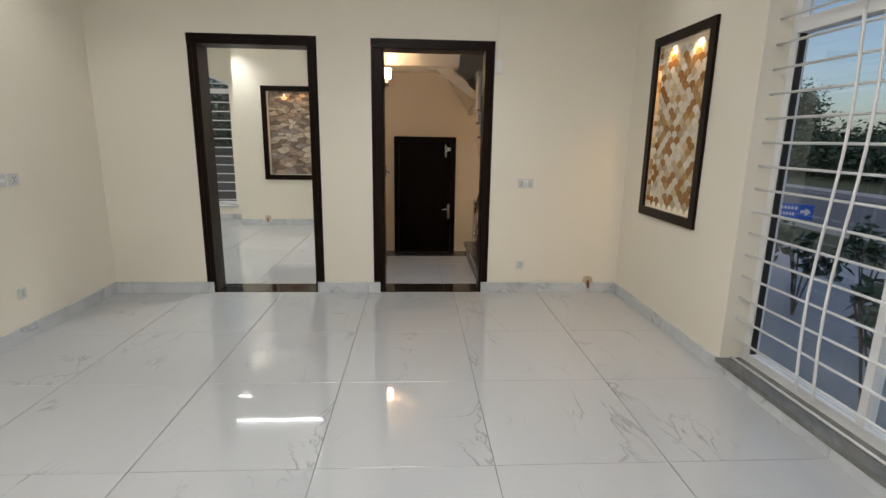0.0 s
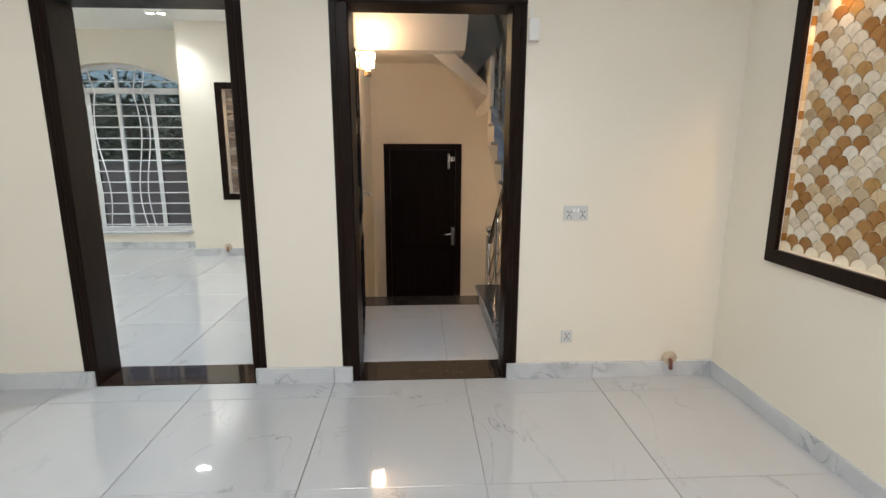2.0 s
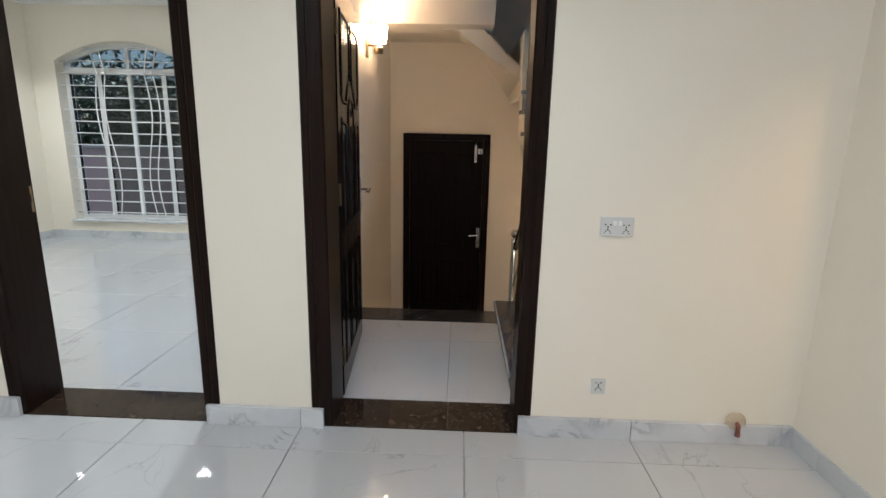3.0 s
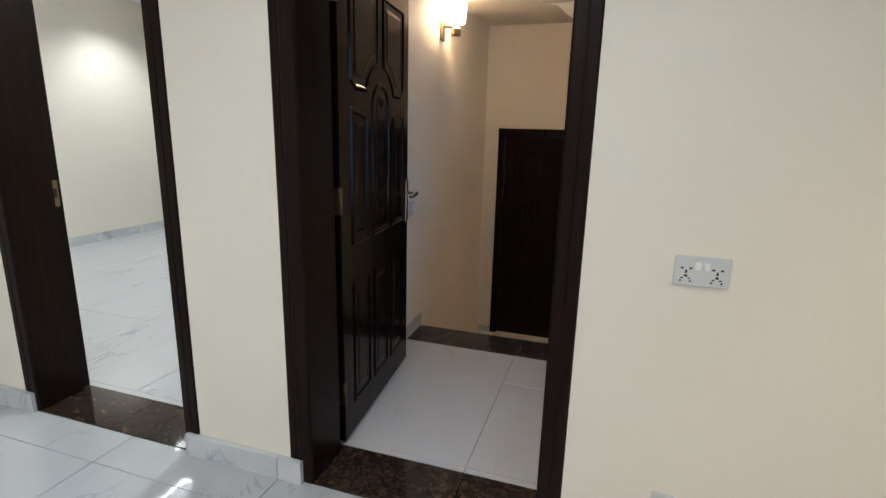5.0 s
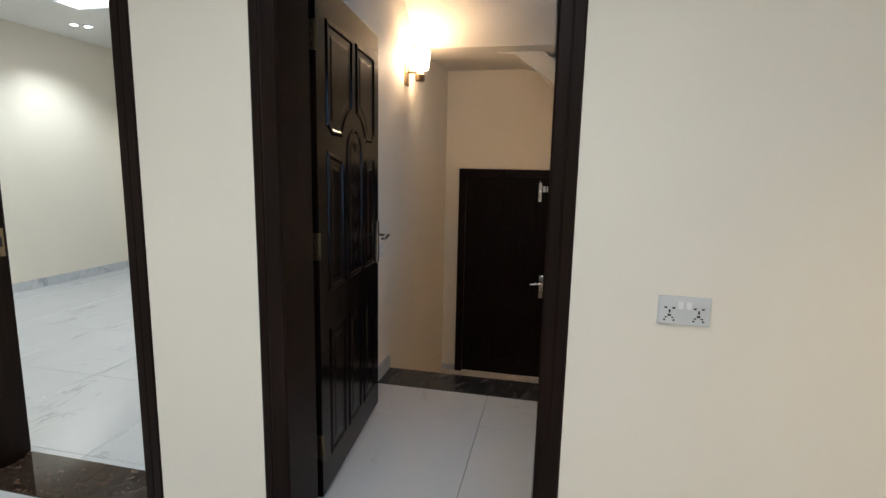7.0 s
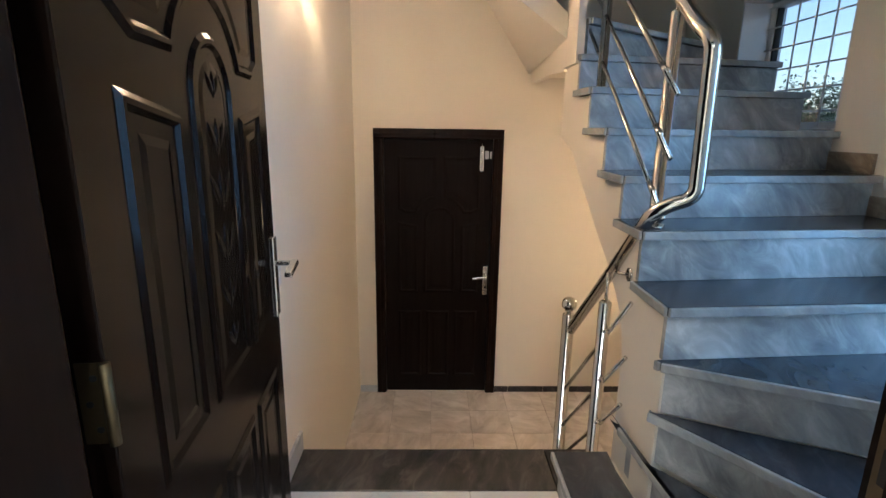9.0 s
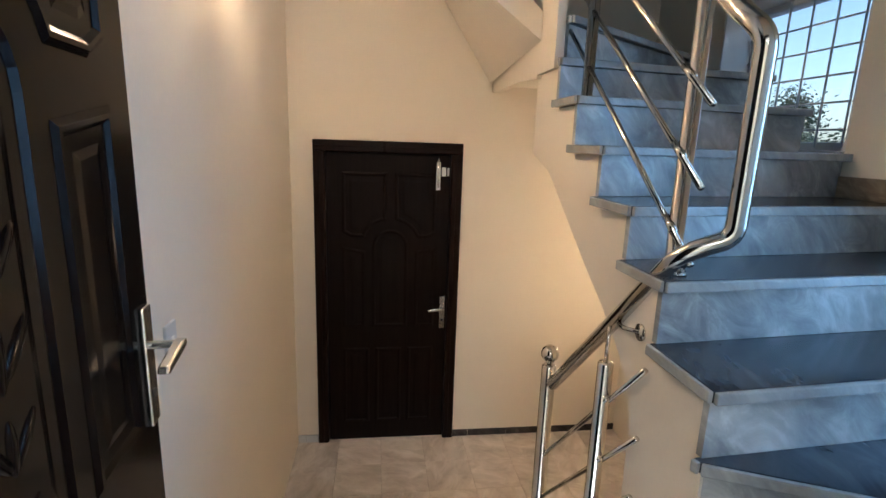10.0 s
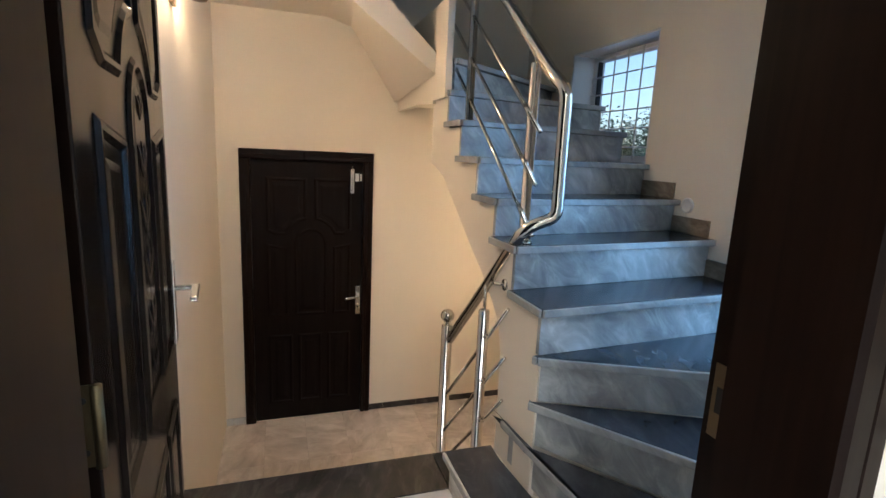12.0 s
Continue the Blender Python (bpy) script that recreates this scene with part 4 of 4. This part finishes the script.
tagged(part("road", box(9.5, 17, -300, 300, GROUND - 0.1, GROUND + 0.012), ASPHALT), "grey asphalt road past the house", "road", "", "structure")
for x in (9.3, 17.0):
    tagged(part("kerb", box(x, x + 0.2, -300, 300, GROUND - 0.1, GROUND + 0.13, 0.02), PAVING), "concrete kerb along the road", "kerb", "", "structure")
BRICKWORK = plain("boundary_plaster", (0.50, 0.39, 0.37), 0.85, vary=0.1, grain=30, relief=0.2)
tagged(part("boundary_wall", box(-9, -0.5, 7.0, 7.2, GROUND, 1.10, 0.01), BRICKWORK), "pinkish grey plastered boundary wall", "garden wall", "", "structure")
tagged(part("boundary_coping", box(-9.05, -0.45, 6.95, 7.25, 1.10, 1.15, 0.01), PAVING), "flat concrete coping on the boundary wall", "coping", "", "structure")


def leaves(center, radii, count, size, seed, hollow=0.55):
    """Loose leaves in ragged clumps within an oval crown."""
    rng = random.Random(seed)
    clumps = []
    for _ in range(max(6, count // 60)):
        d = Vector((rng.gauss(0, 1), rng.gauss(0, 1), rng.gauss(0, 1))).normalized() * rng.uniform(hollow, 1.05)
        clumps.append(Vector((d.x * radii[0], d.y * radii[1], d.z * radii[2])))
    verts, faces = [], []
    for _ in range(count):
        c = rng.choice(clumps) + Vector((rng.gauss(0, 0.28 * radii[0]), rng.gauss(0, 0.28 * radii[1]), rng.gauss(0, 0.25 * radii[2]))) + Vector(center)
        m = Euler((rng.uniform(-1.2, 1.2), rng.uniform(-1.2, 1.2), rng.uniform(0, 6.28))).to_matrix()
        s = size * rng.uniform(0.6, 1.4)
        k = len(verts)
        for q in ((0, -s, 0), (s * 0.45, 0, s * 0.12), (0, s, 0), (-s * 0.45, 0, s * 0.12)):
            verts.append(c + m @ Vector(q))
        faces.append((k, k + 1, k + 2, k + 3))
    me = bpy.data.meshes.new("crown")
    me.from_pydata(verts, [], faces)
    me.materials.append(LEAF)
    return me


def tree(x, y, height, spread, seed, count=3500, label="dark green leafy tree beyond the road"):
    rng = random.Random(seed)
    t = thing("tree", label, "tree", "trees", (x, y, GROUND))
    bm = bmesh.new()
    for k in range(7):
        a = 2 * math.pi * k / 7 + rng.random()
        tip = Vector((math.cos(a) * spread * 0.55, math.sin(a) * spread * 0.55, height * rng.uniform(0.6, 0.85)))
        start = Vector((0, 0, height * rng.uniform(0.22, 0.42)))
        tube([start, start.lerp(tip, 0.5) + Vector((0, 0, 0.1 * height)), tip], 0.018 * height * 0.35, 6, 0.0, bm)
    merge(bm, lathe([(0.026 * height, -0.05), (0.02 * height, 0.06 * height), (0.015 * height, 0.35 * height), (0.008 * height, 0.75 * height)], (0, 0, 0), 10))
    part("trunk", bm, BARK, t, "brown bark trunk and limbs", True)
    crown = new("crown", leaves((0, 0, height * 0.64), (spread, spread, height * 0.34), count, 0.022 * height, seed))
    crown.parent = t
    tagged(crown, "loose dark green foliage")
    return t


for k, (x, y, h, s) in enumerate(((30, 34, 6.0, 1.5), (33, 27, 3.2, 2.2), (29, 22, 2.9, 2.2), (34, 18, 3.2, 2.4), (28, 12, 3.0, 2.2), (31, 40, 3.2, 2.4), (32, 46, 3.4, 2.6), (35, 7, 3.4, 2.4),
                                  (20, 26.5, 4.6, 1.5), (26, 52, 3.6, 2.6))):
    tree(x, y, h, s, 20 + k)
for k, (x, y) in enumerate(((-8.0, 9.5), (-5.6, 9.2), (-3.4, 9.6), (-1.2, 9.3))):
    tree(x, y, 3.3, 1.9, 60 + k, 4500, "dense dark green tree behind the garden wall")
hedge = new("hedge", leaves((0, 0, 0), (4.0, 34, 1.3), 30000, 0.17, 90, 0.1))
hedge.location = (25, 24, GROUND + 1.4)
tagged(hedge, "long dark hedge and scrub across the road", "hedge", "", "stuff")


def shrub(x, y, height, seed):
    rng = random.Random(seed)
    t = thing("shrub", "thin leafy shrub planted beside the window", "shrub", "shrubs", (x, y, GROUND + 0.03))
    bm = bmesh.new()
    tips = []
    for k in range(5):
        a = 2 * math.pi * k / 5 + rng.random()
        tip = Vector((math.cos(a) * 0.22, math.sin(a) * 0.22, height * rng.uniform(0.65, 0.95)))
        tips.append(tip)
        tube([(0, 0, -0.02), tip * 0.5 + Vector((0, 0, 0.1)), tip], 0.009, 6, 0.0, bm)
    part("stem", bm, BARK, t, "", True)
    me = leaves((0, 0, height * 0.72), (0.26, 0.26, height * 0.26), 110, 0.075, seed, 0.3)
    crown = new("foliage", me)
    crown.parent = t


for k, (x, y, h) in enumerate(((4.6, 0.68, 0.95), (5.6, 0.9, 1.0), (4.3, -0.6, 0.8), (3.7, -1.2, 0.9))):
    shrub(x, y, h, 40 + k)

sign = thing("road_sign", "blue road sign with a white arrow on a grey post", "sign", "", (8.0, 5.16, 0.116 - 0.59), -52)
part("post", tube([(0, 0.03, 0), (0, 0.03, 0.75)], 0.025, 10), STEEL, sign, "", True)
board = part("board", box(-0.30, 0.30, -0.012, 0.012, 0.45, 0.74, 0.004), plain("sign_blue", (0.04, 0.13, 0.58), 0.4, vary=0.06), sign)
SIGN_WHITE = plain("sign_white", (0.75, 0.76, 0.78), 0.5, vary=0.03)
for a, b, z in ((-0.26, 0.04, 0.63), (-0.26, 0.0, 0.51)):
    for k in range(5):
        w = (b - a) / 5
        part("letter_bar", box(a + k * w + 0.008, a + k * w + w - 0.012, -0.016, -0.0125, z, z + 0.055), SIGN_WHITE, board)
part("arrow", prism([(0.09, 0.57), (0.17, 0.57), (0.17, 0.52), (0.27, 0.60), (0.17, 0.68), (0.17, 0.63), (0.09, 0.63)], -0.016, -0.0125, "y"), SIGN_WHITE, board)

# ---- skirtings ----


def skirting(name, x0, x1, y0, y1, height=0.1, floor=0.0, material=SKIRT, step=0.8, start=0.0, label="pale grey marble skirting"):
    """A strip of pieces along x or y."""
    t = thing(name, label, "skirting", "", (0, 0, 0), 0, "structure")
    along_x = x1 - x0 > y1 - y0
    lo, hi = (x0, x1) if along_x else (y0, y1)
    cuts = [lo] + [c for c in (start + step * k for k in range(-12, 13)) if lo + 0.03 < c < hi - 0.03] + [hi]
    for a, b in zip(cuts, cuts[1:]):
        g = 0.0012
        part("piece", box(a + g, b - g, y0, y1, floor, floor + height, 0.002) if along_x else box(x0, x1, a + g, b - g, floor, floor + height, 0.002), material, t)
    return t


skirting("skirting", 1.058, EX - 0.014, W0 - 0.026, W0 - 0.001)
skirting("skirting", -0.47, 0.113, W0 - 0.026, W0 - 0.001)
skirting("skirting", SX + 0.014, -1.418, W0 - 0.026, W0 - 0.001)
skirting("skirting", EX - 0.014, EX - 0.0005, BACK, W0 - 0.001, 0.088)
skirting("skirting", SX + 0.0005, SX + 0.014, BACK, W0 - 0.001)
skirting("skirting", LW + 0.0005, LW + 0.014, W1, LN)
skirting("skirting", LW + 0.014, -2.40, LN - 0.014, LN - 0.0005)
skirting("skirting", -2.414, -0.28, NICHE_Y - 0.014, NICHE_Y - 0.0005)
skirting("skirting", -2.414, -2.4005, NICHE_Y, LN - 0.014)
skirting("skirting", HALL_W + 0.0005, HALL_W + 0.014, 0.50, EDGE)
skirting("skirting", HALL_W + 0.001, 0.090, FAR - 0.016, FAR - 0.0005, 0.055, PIT, SKIRT, 0.3, 0, "short pale marble skirting piece beside the lower door")
skirting("skirting", 1.081, EX, FAR - 0.012, FAR - 0.0005, 0.05, PIT, BLACK_MARBLE, 0.3, 0, "rough dark marble skirting, not yet finished")

# ---- tiles, one by one ----
tile_meshes = {}


def tile(parent, x0, x1, y0, y1, top, material, gap_x, gap_y, quarter=0, name="tile", thick=0.008):
    w, d = round(x1 - x0 - gap_x, 4), round(y1 - y0 - gap_y, 4)
    if w < 0.01 or d < 0.01:
        return
    key = (w, d, material.name)
    if key not in tile_meshes:
        bm, c = bmesh.new(), 0.0012
        ring = [[bm.verts.new((sx * (w / 2 - e), sy * (d / 2 - e), z)) for sx, sy in ((-1, -1), (1, -1), (1, 1), (-1, 1))] for e, z in ((0, -thick), (0, -c), (c, 0))]
        for a, b in zip(ring, ring[1:]):
            for k in range(4):
                bm.faces.new((a[k], a[(k + 1) % 4], b[(k + 1) % 4], b[k]))
        bm.faces.new(ring[-1])
        tile_meshes[key] = mesh_of(name, bm, material)
    ob = new(name, tile_meshes[key])
    ob.location = ((x0 + x1) / 2, (y0 + y1) / 2, top)
    ob.rotation_euler.z = quarter * math.pi / 2
    ob.parent = parent


def lay(parent, x0, x1, y0, y1, sx, sy, ox, oy, top, material, gap_x=0.0045, gap_y=0.0028, turned=False):
    xs = [x0] + [c for c in (ox + sx * k for k in range(-40, 40)) if x0 + 0.01 < c < x1 - 0.01] + [x1]
    ys = [y0] + [c for c in (oy + sy * k for k in range(-40, 40)) if y0 + 0.01 < c < y1 - 0.01] + [y1]
    for a, b in zip(xs, xs[1:]):
        for c, d in zip(ys, ys[1:]):
            quarter = (int(a * 37 + 100) * 3 + int(c * 53 + 100) * 5) % 4 if turned and abs((b - a) - (d - c)) < 0.001 else 0
            tile(parent, a, b, c, d, top, material, gap_x, gap_y, quarter)


lay(floor_main, SX, EX, BACK, W0, 0.8, 0.8, 0.0, 0.0, 0.0, TILE)
lay(floor_next, LW, -0.28, W1, LN, 0.8, 0.8, -1.14, 1.31, 0.0, TILE)
lay(floor_hall, HALL_W, 1.07, W1, 1.69, 0.8, 0.8, 0.708, 1.31, 0.0, HALL_TILE, 0.003, 0.002)
lay(floor_lower, HALL_W, EX, 2.70, FAR, 0.305, 0.305, 0.24, 2.885, PIT, LOWER_TILE, 0.0012, 0.0012, True)
# dark granite along the drop, with a nosing
edge = thing("floor_border", "dark polished granite border along the floor's edge", "floor border", "", (0, 0, 0), 0, "structure")
part("slab", box(HALL_W + 0.001, 1.072, 1.692, EDGE, -0.03, 0.003, 0.004), BLACK_MARBLE, edge)
part("slab", box(1.074, 1.30, 1.70, EDGE, -0.03, 0.003, 0.004), BLACK_MARBLE, edge)
for x0, x1, cut in ((0.06, 1.112, 0.717), (-1.474, -0.417, -0.95)):
    t = thing("threshold", "polished dark brown marble door threshold", "threshold", "door thresholds", (0, 0, 0), 0, "structure")
    part("slab", box(x0 + 0.002, cut - 0.001, W0 + 0.001, W1, -0.30, 0.004, 0.002), BROWN_MARBLE, t)
    part("slab", box(cut + 0.001, x1 - 0.002, W0 + 0.001, W1, -0.30, 0.004, 0.002), BROWN_MARBLE, t)

# fish scales of the niche, in rows that overlap upwards
rng = random.Random(5)
R = 0.0435
bm = bmesh.new()
rim = [(R * math.cos(a), R * math.sin(a)) for a in np.linspace(0, math.pi, 9)]
low = [(-R, 0), (-R * 0.617, -R * 0.076), (-R * 0.293, -R * 0.293), (-R * 0.076, -R * 0.617), (0, -R), (R * 0.076, -R * 0.617), (R * 0.293, -R * 0.293), (R * 0.617, -R * 0.076)]
loop = [(a * 0.94, b * 0.94) for a, b in rim + low[1:]]
front = [bm.verts.new((-0.006, -a, b)) for a, b in loop]
rear = [bm.verts.new((0.0, -a * 1.02, b * 1.02)) for a, b in loop]
bm.faces.new(front)
for k in range(len(loop)):
    bm.faces.new((front[k], front[(k + 1) % len(loop)], rear[(k + 1) % len(loop)], rear[k]))
scale_mesh = mesh_of("scale", bm, SCALES)
rows = int((2.154 - 0.906) / R) + 1
for j in range(rows):
    z = 0.906 + 0.045 + j * R
    cols = 9
    off = R if j % 2 else 0.0
    for i in range(cols):
        y = -0.256 - R * 1.15 - off - i * 2 * R
        if y - R < -0.964 or z + R > 2.154:
            continue
        ob = new("scale", scale_mesh)
        ob.location = (-0.0065, y, z)
        ob.parent = scale_panel

for j in range(29):
    z = 0.908 + 0.043 * j
    for y0, y1 in ((-0.2555, -0.2585), (-0.9645, -0.9615)):
        ob = part("edge_tile", box(-SHALLOW + 0.002, -0.007, min(y0, y1), max(y0, y1), z, z + 0.0415), SCALES, scale_panel)

# ledge stones: uneven cells, wider than high


def clip(poly, p, q):
    """The part of a polygon that lies nearer to p than to q."""
    n, c = Vector(q) - Vector(p), (Vector(p) + Vector(q)) / 2
    out = []
    for k, a in enumerate(poly):
        b = poly[(k + 1) % len(poly)]
        da, db = (Vector(a) - c).dot(n), (Vector(b) - c).dot(n)
        if da <= 0:
            out.append(a)
        if da * db < 0:
            s = da / (da - db)
            out.append((a[0] + (b[0] - a[0]) * s, a[1] + (b[1] - a[1]) * s))
    return out


X0, X1, Z0, Z1, FLAT = -1.897, -1.133, 0.823, 2.112, 2.1
seeds = [(rng.uniform(X0, X1), rng.uniform(Z0 * FLAT, Z1 * FLAT)) for _ in range(170)]
for p in seeds:
    cell = [(X0, Z0 * FLAT), (X1, Z0 * FLAT), (X1, Z1 * FLAT), (X0, Z1 * FLAT)]
    for q in seeds:
        if q != p and len(cell) > 2 and (Vector(q) - Vector(p)).length < 0.7:
            cell = clip(cell, p, q)
    cell = [(x, z / FLAT) for x, z in cell]
    if len(cell) < 3:
        continue
    cx, cz = sum(c[0] for c in cell) / len(cell), sum(c[1] for c in cell) / len(cell)
    deep, lean, nod = rng.uniform(0.008, 0.034), rng.uniform(-0.12, 0.12), rng.uniform(-0.25, 0.25)
    bm = bmesh.new()
    rings = []
    for shrink, out in ((0.97, 0.0), (0.93, 0.75), (0.80, 1.0)):
        rings.append([bm.verts.new((cx + (x - cx) * shrink, -0.006 - out * (deep + (x - cx) * lean + (z - cz) * nod * 0.6) - (rng.uniform(0, 0.004) if out else 0), cz + (z - cz) * shrink)) for x, z in cell])
    n = len(cell)
    for r, s in zip(rings, rings[1:]):
        for k in range(n):
            bm.faces.new((r[k], r[(k + 1) % n], s[(k + 1) % n], s[k]))
    bm.faces.new(rings[-1])
    part("stone", bm, STONES, stone_panel)
